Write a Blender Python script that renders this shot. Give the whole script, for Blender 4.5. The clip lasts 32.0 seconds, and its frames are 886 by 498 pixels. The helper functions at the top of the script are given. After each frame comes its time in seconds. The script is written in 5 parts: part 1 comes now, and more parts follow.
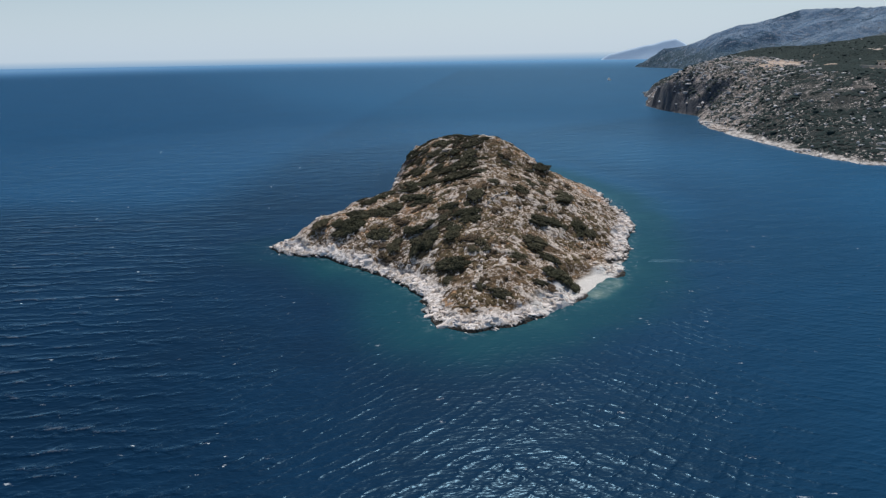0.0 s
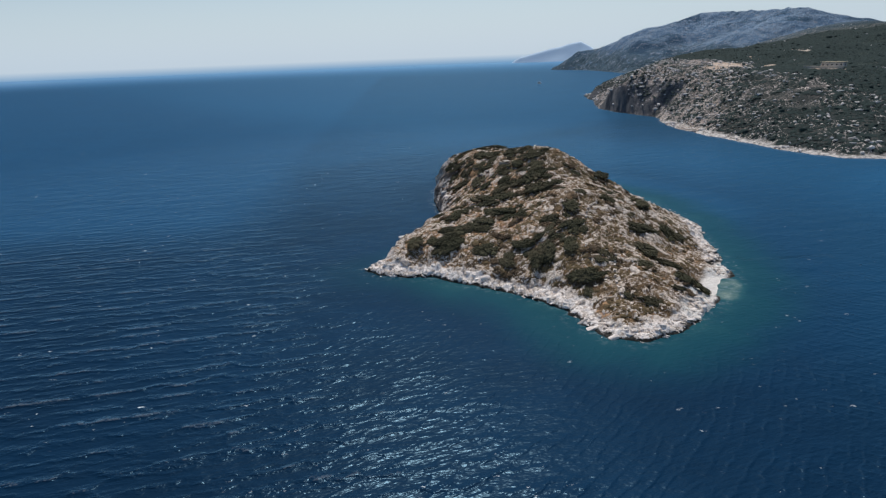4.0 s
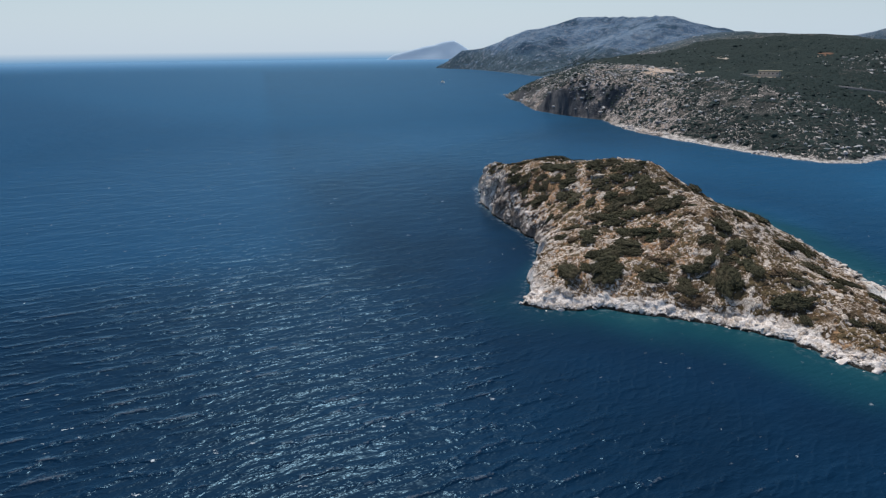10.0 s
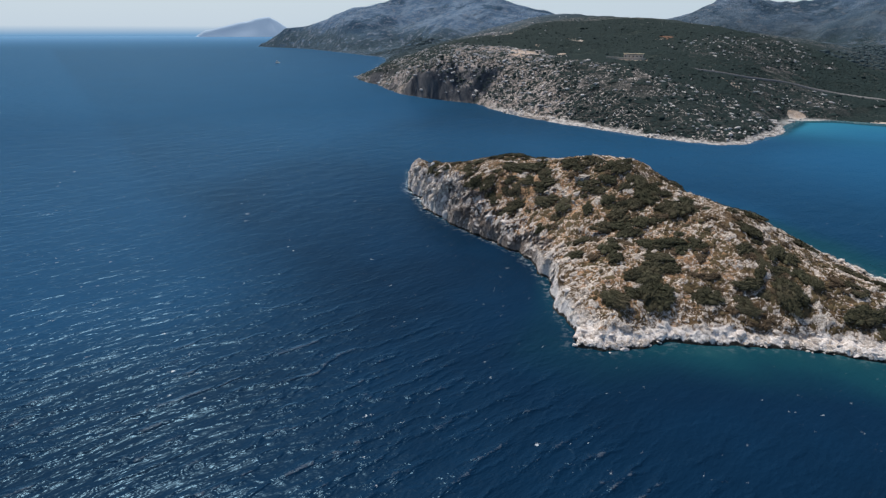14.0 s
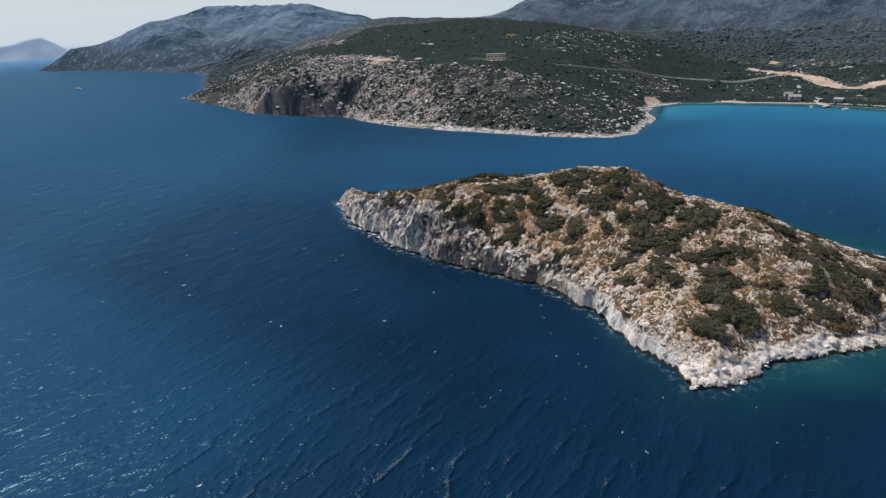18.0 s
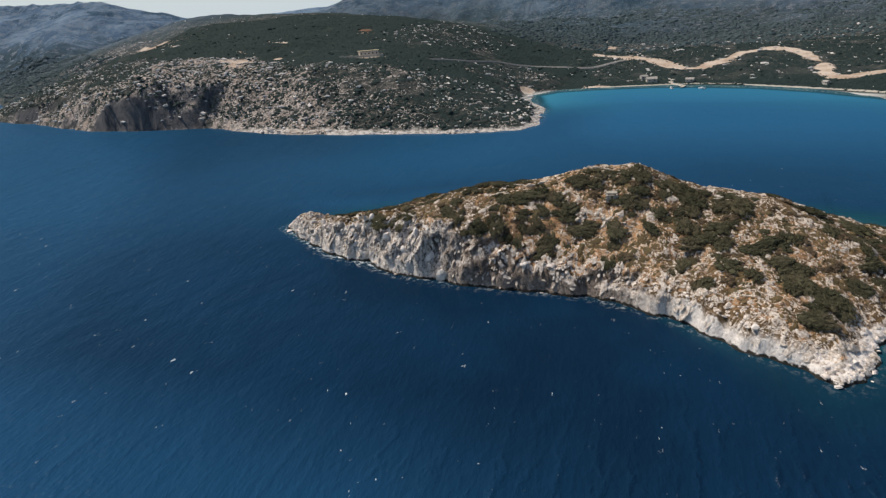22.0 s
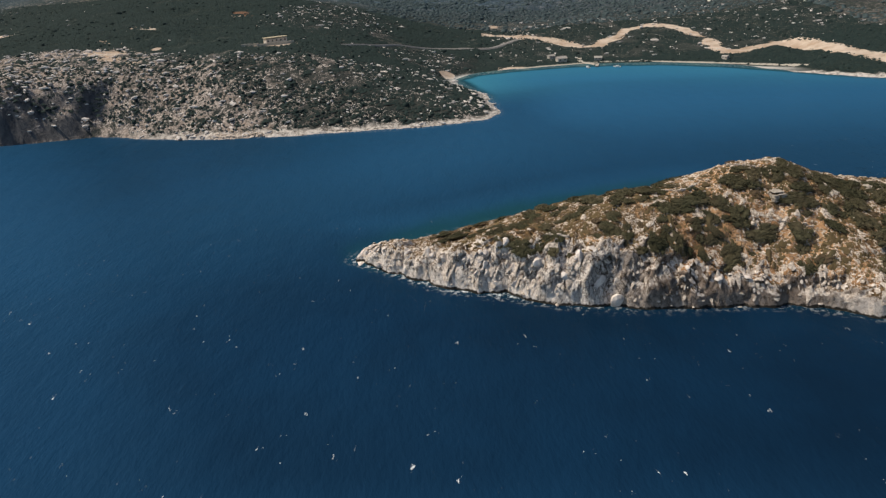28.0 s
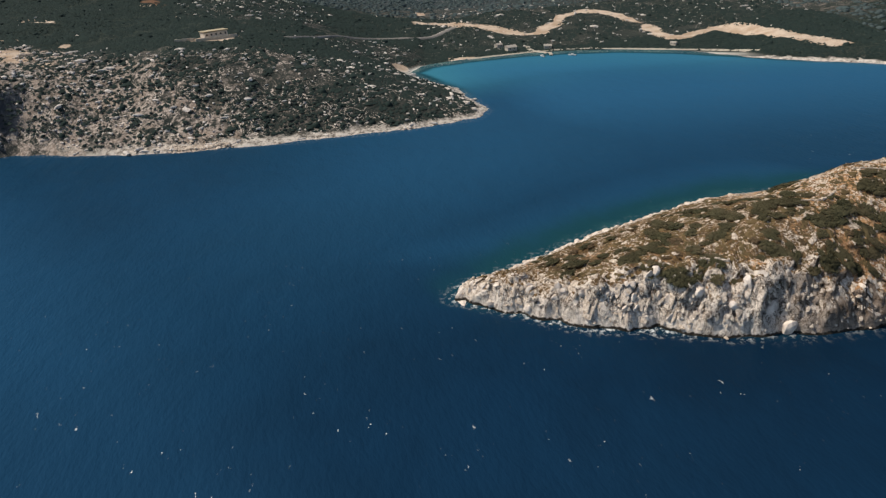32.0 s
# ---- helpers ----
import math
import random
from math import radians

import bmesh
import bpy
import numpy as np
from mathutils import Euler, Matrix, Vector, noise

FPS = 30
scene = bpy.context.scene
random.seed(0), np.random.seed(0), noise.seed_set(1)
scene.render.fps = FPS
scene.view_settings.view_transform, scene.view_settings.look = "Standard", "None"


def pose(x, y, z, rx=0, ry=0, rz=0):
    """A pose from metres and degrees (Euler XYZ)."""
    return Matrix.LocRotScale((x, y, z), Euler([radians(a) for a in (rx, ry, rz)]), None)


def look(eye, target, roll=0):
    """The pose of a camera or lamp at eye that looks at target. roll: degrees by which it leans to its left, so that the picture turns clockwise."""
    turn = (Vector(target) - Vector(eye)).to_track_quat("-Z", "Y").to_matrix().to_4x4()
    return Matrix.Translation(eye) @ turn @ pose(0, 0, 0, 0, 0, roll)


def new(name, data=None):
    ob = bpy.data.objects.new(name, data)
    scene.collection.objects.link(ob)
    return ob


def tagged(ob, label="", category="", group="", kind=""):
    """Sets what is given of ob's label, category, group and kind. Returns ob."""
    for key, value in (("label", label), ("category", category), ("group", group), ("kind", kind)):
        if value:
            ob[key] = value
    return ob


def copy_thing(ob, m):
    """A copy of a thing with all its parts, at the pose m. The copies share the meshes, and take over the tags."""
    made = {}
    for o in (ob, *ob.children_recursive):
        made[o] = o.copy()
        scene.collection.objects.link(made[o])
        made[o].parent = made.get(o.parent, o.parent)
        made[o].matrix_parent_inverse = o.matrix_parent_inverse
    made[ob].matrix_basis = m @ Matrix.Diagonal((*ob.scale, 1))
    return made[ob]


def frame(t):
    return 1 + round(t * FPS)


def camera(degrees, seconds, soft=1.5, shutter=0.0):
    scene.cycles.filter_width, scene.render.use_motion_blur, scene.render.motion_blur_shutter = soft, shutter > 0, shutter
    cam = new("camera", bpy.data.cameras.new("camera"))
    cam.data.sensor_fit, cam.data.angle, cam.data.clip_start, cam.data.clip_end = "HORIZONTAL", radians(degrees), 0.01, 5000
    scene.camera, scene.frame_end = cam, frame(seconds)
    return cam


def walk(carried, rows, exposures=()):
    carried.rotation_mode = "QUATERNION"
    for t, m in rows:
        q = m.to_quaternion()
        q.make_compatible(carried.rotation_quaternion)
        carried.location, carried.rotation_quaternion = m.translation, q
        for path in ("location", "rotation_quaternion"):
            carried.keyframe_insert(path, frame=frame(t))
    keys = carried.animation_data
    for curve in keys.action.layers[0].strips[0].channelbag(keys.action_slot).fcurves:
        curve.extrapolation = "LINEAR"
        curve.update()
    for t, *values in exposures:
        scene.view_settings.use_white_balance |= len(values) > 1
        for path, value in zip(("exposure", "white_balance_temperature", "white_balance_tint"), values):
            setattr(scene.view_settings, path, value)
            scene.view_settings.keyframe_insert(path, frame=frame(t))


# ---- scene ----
# The drone's path: seconds, x, y, z, yaw, pitch, roll.
cam = camera(70.30, 32.0, 1.3)
ROWS = [
    (0, 32.67, 1.55, 53.38, 4.60, -17.24, 1.02),
    (0.5, 26.09, 0.93, 53.65, 3.35, -17.12, 1.08),
    (1, 19.50, 0.45, 54.08, 2.18, -17.00, 1.27),
    (1.5, 13.12, 0.06, 54.63, 1.12, -16.97, 1.47),
    (2, 6.53, -0.13, 55.27, 0.17, -16.97, 1.63),
    (2.5, 0.00, -0.00, 56.00, -0.81, -17.00, 1.74),
    (3, -6.56, 0.36, 56.71, -1.74, -17.09, 1.84),
    (3.5, -12.87, 0.71, 57.25, -2.68, -17.08, 1.97),
    (5.5, -38.56, 3.50, 59.51, -6.60, -16.85, 2.58),
    (6, -45.07, 4.87, 60.10, -7.63, -16.87, 2.68),
    (6.5, -51.58, 6.59, 60.51, -8.46, -16.94, 2.39),
    (7, -57.96, 8.79, 60.87, -9.14, -17.07, 2.02),
    (7.5, -63.90, 11.43, 61.25, -9.69, -17.16, 1.66),
    (8, -69.75, 14.75, 61.62, -10.40, -17.23, 1.40),
    (8.5, -75.44, 18.66, 61.91, -11.48, -17.27, 1.22),
    (9, -80.94, 23.22, 62.11, -12.70, -17.26, 1.08),
    (9.5, -86.13, 28.37, 62.31, -14.05, -17.45, 0.81),
    (10, -91.12, 34.00, 62.43, -15.53, -17.63, 0.58),
    (10.5, -95.62, 39.82, 62.50, -17.04, -17.81, 0.45),
    (11, -99.85, 46.02, 62.55, -18.62, -17.90, 0.33),
    (11.5, -103.63, 52.52, 62.66, -20.15, -18.12, 0.13),
    (12, -107.10, 59.24, 62.77, -21.78, -18.34, -0.04),
    (12.5, -110.21, 66.04, 62.87, -23.69, -18.53, -0.16),
    (13, -113.20, 72.92, 63.03, -26.36, -18.80, -0.20),
    (13.5, -115.90, 79.57, 63.37, -29.11, -19.18, -0.27),
    (14, -118.79, 86.08, 63.84, -31.54, -19.48, -0.24),
    (14.5, -121.61, 92.43, 64.42, -33.27, -19.57, -0.12),
    (16.5, -132.38, 117.50, 66.40, -41.92, -19.17, 1.28),
    (17, -135.07, 124.18, 66.76, -44.28, -19.26, 1.80),
    (17.5, -137.52, 130.70, 67.10, -46.54, -19.40, 2.30),
    (18, -139.82, 137.52, 67.47, -48.71, -19.55, 2.77),
    (18.5, -141.87, 144.16, 67.87, -50.73, -19.69, 3.08),
    (19, -143.78, 151.22, 68.29, -52.92, -19.83, 3.30),
    (19.5, -145.52, 158.07, 68.78, -55.05, -19.91, 3.48),
    (20, -147.12, 165.17, 69.32, -57.30, -20.04, 3.63),
    (20.5, -148.63, 172.27, 69.91, -59.45, -20.28, 3.76),
    (21, -150.04, 179.63, 70.53, -61.67, -20.54, 3.91),
    (21.5, -151.27, 186.80, 71.15, -63.76, -20.80, 4.03),
    (22, -152.28, 194.18, 71.79, -65.66, -21.10, 4.14),
    (22.5, -153.19, 201.46, 72.46, -66.96, -21.34, 4.19),
    (23, -154.15, 208.96, 73.18, -68.27, -21.60, 4.25),
    (23.5, -154.87, 216.23, 73.94, -69.58, -21.84, 4.27),
    (24, -155.29, 223.82, 74.73, -71.03, -22.10, 4.30),
    (24.5, -155.41, 231.34, 75.54, -72.69, -22.40, 4.27),
    (25, -155.33, 239.11, 76.32, -74.25, -22.70, 4.25),
    (25.5, -154.95, 246.87, 77.04, -75.58, -22.97, 4.19),
    (27.5, -150.58, 278.47, 79.89, -81.27, -23.95, 4.04),
    (28, -148.75, 286.53, 80.59, -82.78, -24.20, 3.98),
    (28.5, -146.57, 294.18, 81.21, -84.23, -24.47, 3.89),
    (29, -143.86, 302.19, 81.83, -85.74, -24.74, 3.83),
    (29.5, -141.04, 309.83, 82.41, -87.10, -25.02, 3.75),
    (30, -137.81, 317.75, 83.00, -88.48, -25.27, 3.71),
    (30.5, -134.40, 325.30, 83.62, -89.82, -25.51, 3.62),
    (31, -130.60, 333.13, 84.28, -91.20, -25.76, 3.58),
    (31.5, -126.69, 340.68, 84.98, -92.54, -26.00, 3.54),
    (32, -122.33, 348.45, 85.72, -93.94, -26.24, 3.48),
]
walk(cam, [(t, pose(x, y, z, 90 + pitch, roll, yaw)) for t, x, y, z, yaw, pitch, roll in ROWS],
     [(0, 0.08, 6300, 10), (14, 0.14, 6350, 10), (20, 0.17, 6700, 10), (26, 0.12, 7200, 10), (32, 0.06, 7400, 10)])

# ---- daylight ----
SUN_YAW, SUN_HEIGHT = -5.0, 54.0
world = bpy.data.worlds.new("sky")
scene.world = world
world.use_nodes = True
wn, wl = world.node_tree.nodes, world.node_tree.links
wn.clear()
sky = wn.new("ShaderNodeTexSky")
sky.sky_type, sky.sun_disc = "NISHITA", False
sky.sun_elevation, sky.sun_rotation = radians(SUN_HEIGHT), radians(-SUN_YAW)
sky.altitude, sky.air_density, sky.dust_density, sky.ozone_density = 30, 1.0, 0.8, 2.0
coords = wn.new("ShaderNodeTexCoord")
split = wn.new("ShaderNodeSeparateXYZ")
wl.new(coords.outputs["Generated"], split.inputs[0])
below = wn.new("ShaderNodeMapRange")
below.inputs["From Min"].default_value, below.inputs["From Max"].default_value = -0.0005, -0.013
wl.new(split.outputs["Z"], below.inputs["Value"])
haze = wn.new("ShaderNodeMapRange")
haze.interpolation_type = "SMOOTHSTEP"
haze.inputs["From Min"].default_value, haze.inputs["From Max"].default_value = 0.17, 0.0
haze.inputs["To Max"].default_value = 0.85
wl.new(split.outputs["Z"], haze.inputs["Value"])
hazy = wn.new("ShaderNodeMix")
hazy.data_type = "RGBA"
hazy.inputs["B"].default_value = (6.9, 8.3, 9.6, 1)
wl.new(haze.outputs[0], hazy.inputs["Factor"])
wl.new(sky.outputs[0], hazy.inputs["A"])
far_sea = wn.new("ShaderNodeMix")
far_sea.data_type = "RGBA"
far_sea.inputs["B"].default_value = (2.0, 4.1, 6.6, 1)
wl.new(below.outputs[0], far_sea.inputs["Factor"])
wl.new(hazy.outputs["Result"], far_sea.inputs["A"])
back = wn.new("ShaderNodeBackground")
back.inputs["Strength"].default_value = 0.075
wl.new(far_sea.outputs["Result"], back.inputs["Color"])
out = wn.new("ShaderNodeOutputWorld")
wl.new(back.outputs[0], out.inputs[0])

sun = new("sun", bpy.data.lights.new("sun", "SUN"))
sun.data.energy, sun.data.angle, sun.data.color = 3.0, radians(0.53), (1.0, 0.95, 0.88)
az, el = radians(SUN_YAW), radians(SUN_HEIGHT)
sun.matrix_world = look((0, 0, 400), (math.sin(az) * math.cos(el) * 100, -math.cos(az) * math.cos(el) * 100, 400 - math.sin(el) * 100))
scene.view_settings.exposure = 0.0

# ---- the plan: coasts and heights, in metres ----
ISLAND_SHORE = [(21, 341), (12, 326), (3, 312), (-1, 296), (-6, 280), (-8, 264), (-7.5, 246), (-6.5, 228), (-11, 210), (-18, 196), (-24, 186.5),
                (-28.8, 177.5), (-33.2, 173.4), (-30, 168), (-23, 165.5), (-15, 163), (-2, 154), (9, 145), (15.5, 136), (17, 127), (21, 119), (27, 116),
                (33, 119), (40, 123), (46, 128.5), (53, 135), (59, 142), (64, 150), (66, 158), (69, 170), (74, 190), (77, 210), (77, 230), (73, 248),
                (67, 264), (60, 280), (52, 296), (43, 311), (34, 326), (26, 340)]
ISLAND_HEIGHTS = [(34, 218, 25.5), (26, 222, 25.7), (27, 236, 24.6), (16, 224, 21.4), (7, 209, 14.4), (-6, 229, 11.5), (28, 184, 18.2),
                  (34, 162, 10.5), (15, 174, 12.9), (0, 176, 9.2), (18, 155, 8.8), (34, 137, 5.9), (17, 256, 21.7), (8, 200, 13.1),
                  (3, 297, 13.5), (15, 322, 6.6), (2, 284, 15.2), (-5, 268, 15.5), (-7, 252, 13.0), (7, 265, 19.9), (13, 286, 14.8), (10, 308, 9.4), (22, 332, 4.9)]
# the saddle towards the west point, and the east slope
ISLAND_FLANKS = [(-19, 176, 6.6), (-14, 198, 9.6), (-6, 192, 11.2), (-8, 179, 8.2), (5, 166, 6.2), (4, 212, 15.6), (5, 178, 9.8), (-4, 184, 9.2), (-19, 190, 7.6), (-10, 209, 11.4), (-8, 165, 5.0),
                 (47, 167, 7.2), (53, 156, 3.2), (52, 215, 15.4), (44, 250, 12.4), (32, 290, 10.8), (46, 236, 14.0), (50, 212, 12.4), (58, 222, 7.4),
                 (60, 196, 9.2), (54, 184, 9.6), (46, 196, 14.4), (56, 168, 2.6), (52, 246, 10.0), (42, 208, 17.0), (40, 276, 10.9), (66, 206, 5.2), (40, 232, 20.4)]
MAIN_SHORE = [(1500, -1600), (700, -900), (330, -300), (230, -60), (225, 20), (258, 57), (283, 88), (318, 116), (348, 148), (370, 185), (380, 225), (382, 260),
              (375, 300), (362, 332), (342, 344), (305, 330), (275, 315), (243, 309), (219, 305), (203, 314), (194, 340), (189, 370),
              (185, 415), (184, 465), (189, 505), (202, 552), (196, 580), (186, 610), (183, 660), (190, 690), (206, 745), (214, 800),
              (232, 885), (247, 905), (262, 900), (300, 960), (380, 1110), (430, 1190), (515, 1360), (524, 1500), (552, 1800), (555, 1980), (500, 2190),
              (522, 2280), (800, 2700), (1400, 3600)]
MAIN_HEIGHTS = [(198, 442, 20), (240, 383, 20), (272, 454, 38), (275, 574, 38), (226, 600, 38), (220, 664, 30), (374, 596, 50),
                (410, 541, 49), (470, 525, 57), (450, 455, 42), (350, 400, 24), (440, 400, 20), (430, 756, 57), (460, 846, 48), (300, 800, 36), (197, 602, 27), (197, 640, 26), (208, 575, 25), (216, 702, 23), (226, 765, 20),
                (554, 669, 72), (660, 980, 84), (560, 560, 60), (640, 760, 77), (790, 760, 50)]
INLAND_HEIGHTS = [(430, 240, 6), (500, 292, 12), (478, 180, 15), (432, 140, 8.5), (540, 330, 13), (637, 247, 17), (545, 95, 19), (360, 95, 9), (800, 400, 34),
                  (900, 150, 50), (1000, 700, 45), (1000, -300, 60), (560, -120, 40), (760, 560, 45), (2500, 800, 60), (2500, -800, 60),
                  (1700, 1800, 40), (1700, 2800, 30), (800, 1300, 40), (650, 1900, 12), (640, 1550, 14)]
# Mountain ridges: crest points with their heights, and the fall to either side.
RIDGES = [([(519, 2243, 4), (640, 2120, 34), (731, 2014, 62), (800, 1985, 116), (845, 1960, 147), (912, 1930, 154), (984, 1810, 143), (1009, 1640, 142), (1057, 1544, 80)], 0.36),
          ([(955, 875, 112), (972, 852, 118)], 0.85), ([(972, 852, 116), (1000, 805, 108), (1035, 750, 110), (1120, 640, 135), (1230, 450, 160), (1250, 100, 180), (1150, -400, 180)], 0.4),
          ([(540, 1230, 30), (620, 1280, 60), (760, 1420, 62)], 0.45), ([(2050, 2780, 138)], 0.5)]
# Bare ground on the mainland: the earth track behind the beach, the road, and cleared patches.
TRACK = [(538, 333), (521, 307), (503, 281), (479, 260), (456, 241), (456, 226), (479, 211), (509, 195), (518, 177), (509, 158), (482, 146), (453, 137),
         (414, 137), (391, 130), (398, 112), (405, 92), (379, 82), (359, 75), (333, 70), (300, 58)]
ROAD = [(330, 430), (361, 416), (390, 411), (421, 399), (446, 372), (456, 344), (468, 322), (500, 300)]


def thin_plate(points, smooth):
    """A smooth surface through (x, y, z) control points."""
    p = np.array(points, float)
    q = p[:, :2] / 100

    def kernel(a, b):
        r2 = ((a[:, None, :] - b[None, :, :]) ** 2).sum(2)
        return 0.5 * r2 * np.log(r2 + 1e-9)

    n = len(p)
    m = np.zeros((n + 3, n + 3))
    m[:n, :n] = kernel(q, q) + smooth * np.eye(n)
    m[:n, n], m[:n, n + 1:] = 1, q
    m[n, :n], m[n + 1:, :n] = 1, q.T
    w = np.linalg.solve(m, np.concatenate([p[:, 2], np.zeros(3)]))

    def height(x, y):
        out = np.empty(x.shape)
        fx, fy, fo = x.ravel(), y.ravel(), out.ravel()
        for i in range(0, len(fx), 20000):
            a = np.stack([fx[i:i + 20000], fy[i:i + 20000]], 1) / 100
            fo[i:i + 20000] = kernel(a, q) @ w[:n] + w[n] + a @ w[n + 1:]
        return fo.reshape(x.shape)

    return height


def rounded(line, closed, step):
    """A polyline smoothed by Catmull-Rom into points about step apart."""
    p = np.array(line, float)
    n = len(p)
    out = []
    for i in range(n if closed else n - 1):
        a, b, c, d = (p[(i + k) % n] if closed else p[min(max(i + k, 0), n - 1)] for k in (-1, 0, 1, 2))
        m = max(1, int(np.hypot(*(c - b)) / step))
        for k in range(m):
            t = k / m
            out.append(0.5 * (2 * b + (c - a) * t + (2 * a - 5 * b + 4 * c - d) * t * t + (3 * b - a - 3 * c + d) * t ** 3))
    if not closed:
        out.append(p[-1])
    return np.array(out)


def coast_distance(x, y, ring, reach=1e9):
    """Signed distance to a closed ring: above zero on land."""
    fx, fy = x.ravel(), y.ravel()
    best, inside = np.full(len(fx), 1e18), np.zeros(len(fx), bool)
    a, b = ring, np.roll(ring, -1, 0)
    for (ax, ay), (bx, by) in zip(a, b):
        dx, dy = bx - ax, by - ay
        t = np.clip(((fx - ax) * dx + (fy - ay) * dy) / (dx * dx + dy * dy + 1e-12), 0, 1)
        best = np.minimum(best, (fx - ax - t * dx) ** 2 + (fy - ay - t * dy) ** 2)
        if ay != by:
            inside ^= ((ay > fy) != (by > fy)) & (fx < dx * (fy - ay) / dy + ax)
    d = np.sqrt(best)
    return np.where(inside, d, -d).reshape(x.shape)


def hashed(ix, iy, seed):
    h = (ix.astype(np.int64) * 374761393 + iy.astype(np.int64) * 668265263 + seed * 1442695041) & 0x7FFFFFFF
    h = ((h ^ (h >> 13)) * 1274126177) & 0x7FFFFFFF
    return ((h ^ (h >> 16)) & 0xFFFF) / 65535.0


def value_noise(x, y, scale, seed=0):
    """Smooth noise from -1 to 1."""
    u, v = x / scale, y / scale
    iu, iv = np.floor(u), np.floor(v)
    fu, fv = u - iu, v - iv
    fu, fv = fu * fu * (3 - 2 * fu), fv * fv * (3 - 2 * fv)
    c = [[hashed(iu + i, iv + j, seed) for j in (0, 1)] for i in (0, 1)]
    return 2 * ((c[0][0] * (1 - fu) + c[1][0] * fu) * (1 - fv) + (c[0][1] * (1 - fu) + c[1][1] * fu) * fv) - 1


def ramp(v, a, b):
    t = np.clip((v - a) / (b - a), 0, 1)
    return t * t * (3 - 2 * t)


ISLAND_RING = rounded(ISLAND_SHORE, True, 4)
MAIN_RING = np.concatenate([rounded(MAIN_SHORE, False, 25), [(6500, 3600), (6500, -1600)]])
def island_slope(x, y):
    """How the island's ground rises along x and y."""
    e = 1.2
    return [np.clip((island_height(x + e * a, y + e * b, False)[0] - island_height(x - e * a, y - e * b, False)[0]) / (2 * e), -1.2, 1.2) for a, b in ((1, 0), (0, 1))]


ISLAND_TOP = thin_plate(ISLAND_HEIGHTS + ISLAND_FLANKS + [(x, y, 1.0) for x, y in ISLAND_SHORE[13::2]], 0.002)
MAIN_TOP = thin_plate(MAIN_HEIGHTS + INLAND_HEIGHTS + [(x, y, 2.0) for x, y in MAIN_SHORE[2:-3:2]], 0.01)


def island_height(x, y, fine=True):
    """The island's ground and the distance from its shore."""
    wx = x + 1.2 * value_noise(x, y, 7, 1) + 0.7 * value_noise(x, y, 2.6, 2)
    wy = y + 1.2 * value_noise(x, y, 7, 3) + 0.7 * value_noise(x, y, 2.6, 4)
    d = coast_distance(wx, wy, ISLAND_RING)
    west = ramp(y, 188, 218) * (1 - ramp(x, 12, 40))
    brow = 3.8 + 8.0 * ramp(y, 236, 258) + 1.5 * value_noise(x, y, 14, 12)
    rise = 1.2 * ramp(d, -0.4, 1.0) + 2.3 * np.maximum(d, 0)
    steep = np.minimum(rise, brow + 0.78 * np.maximum(d - (brow - 1.2) / 2.3, 0))
    saddle = ramp(y, 173, 186) * (1 - ramp(x, -14, 6))
    shelf = 1.1 * ramp(d, -0.3, 0.8) + 0.28 * np.maximum(d, 0) + 0.5 * np.maximum(d - 3.6, 0)
    ledge = 4.2 + 3.2 * ramp(y, 192, 212) + 0.8 * value_noise(x, y, 9, 15)
    shelf = shelf * (1 - saddle) + saddle * np.minimum(ramp(d, -0.4, 0.7) + 2.6 * np.maximum(d, 0), ledge + 0.6 * np.maximum(d - (ledge - 1) / 2.6, 0))
    beach = 1 - ramp(np.hypot((x - 57) / 13, (y - 145) / 11), 0.5, 1.0)
    shelf = shelf * (1 - beach) + beach * 0.12 * np.maximum(d + 1, 0)
    edge = shelf * (1 - west) + steep * west
    top = 0.965 * ISLAND_TOP(x, y)
    k = 1.2
    h = -k * np.log(np.exp(-np.minimum(top, 60) / k) + np.exp(-np.minimum(edge, 60) / k))
    h = np.where(d < 0, 1.2 * d, h)
    if fine:
        rough = ramp(d, 0, 2.5) * (1 - beach)
        face = west * (1 - ramp(d, 4 + 3 * ramp(y, 238, 264), 8 + 4 * ramp(y, 238, 264)))
        h = h + rough * (0.5 * value_noise(x, y, 5.5, 5) + 0.35 * value_noise(x, y, 2.4, 6) + 0.22 * value_noise(x, y, 1.1, 7))
        crag = ramp(d, 0.2, 2.2) * face
        h = h + crag * (2.2 * (0.5 - np.abs(value_noise(x + 0.4 * y, y, 6.5, 8))) + 1.4 * value_noise(x, y, 3.1, 9) + 1.0 * (0.5 - np.abs(value_noise(x, y, 1.6, 13))))
        edge_rock = ramp(d, -0.5, 1) * (1 - ramp(d, 4, 9)) * (1 - west) * (1 - beach)
        h = h + edge_rock * (0.45 * np.abs(value_noise(x, y, 2.2, 10)) + 0.3 * value_noise(x, y, 0.9, 11))
    return h, d


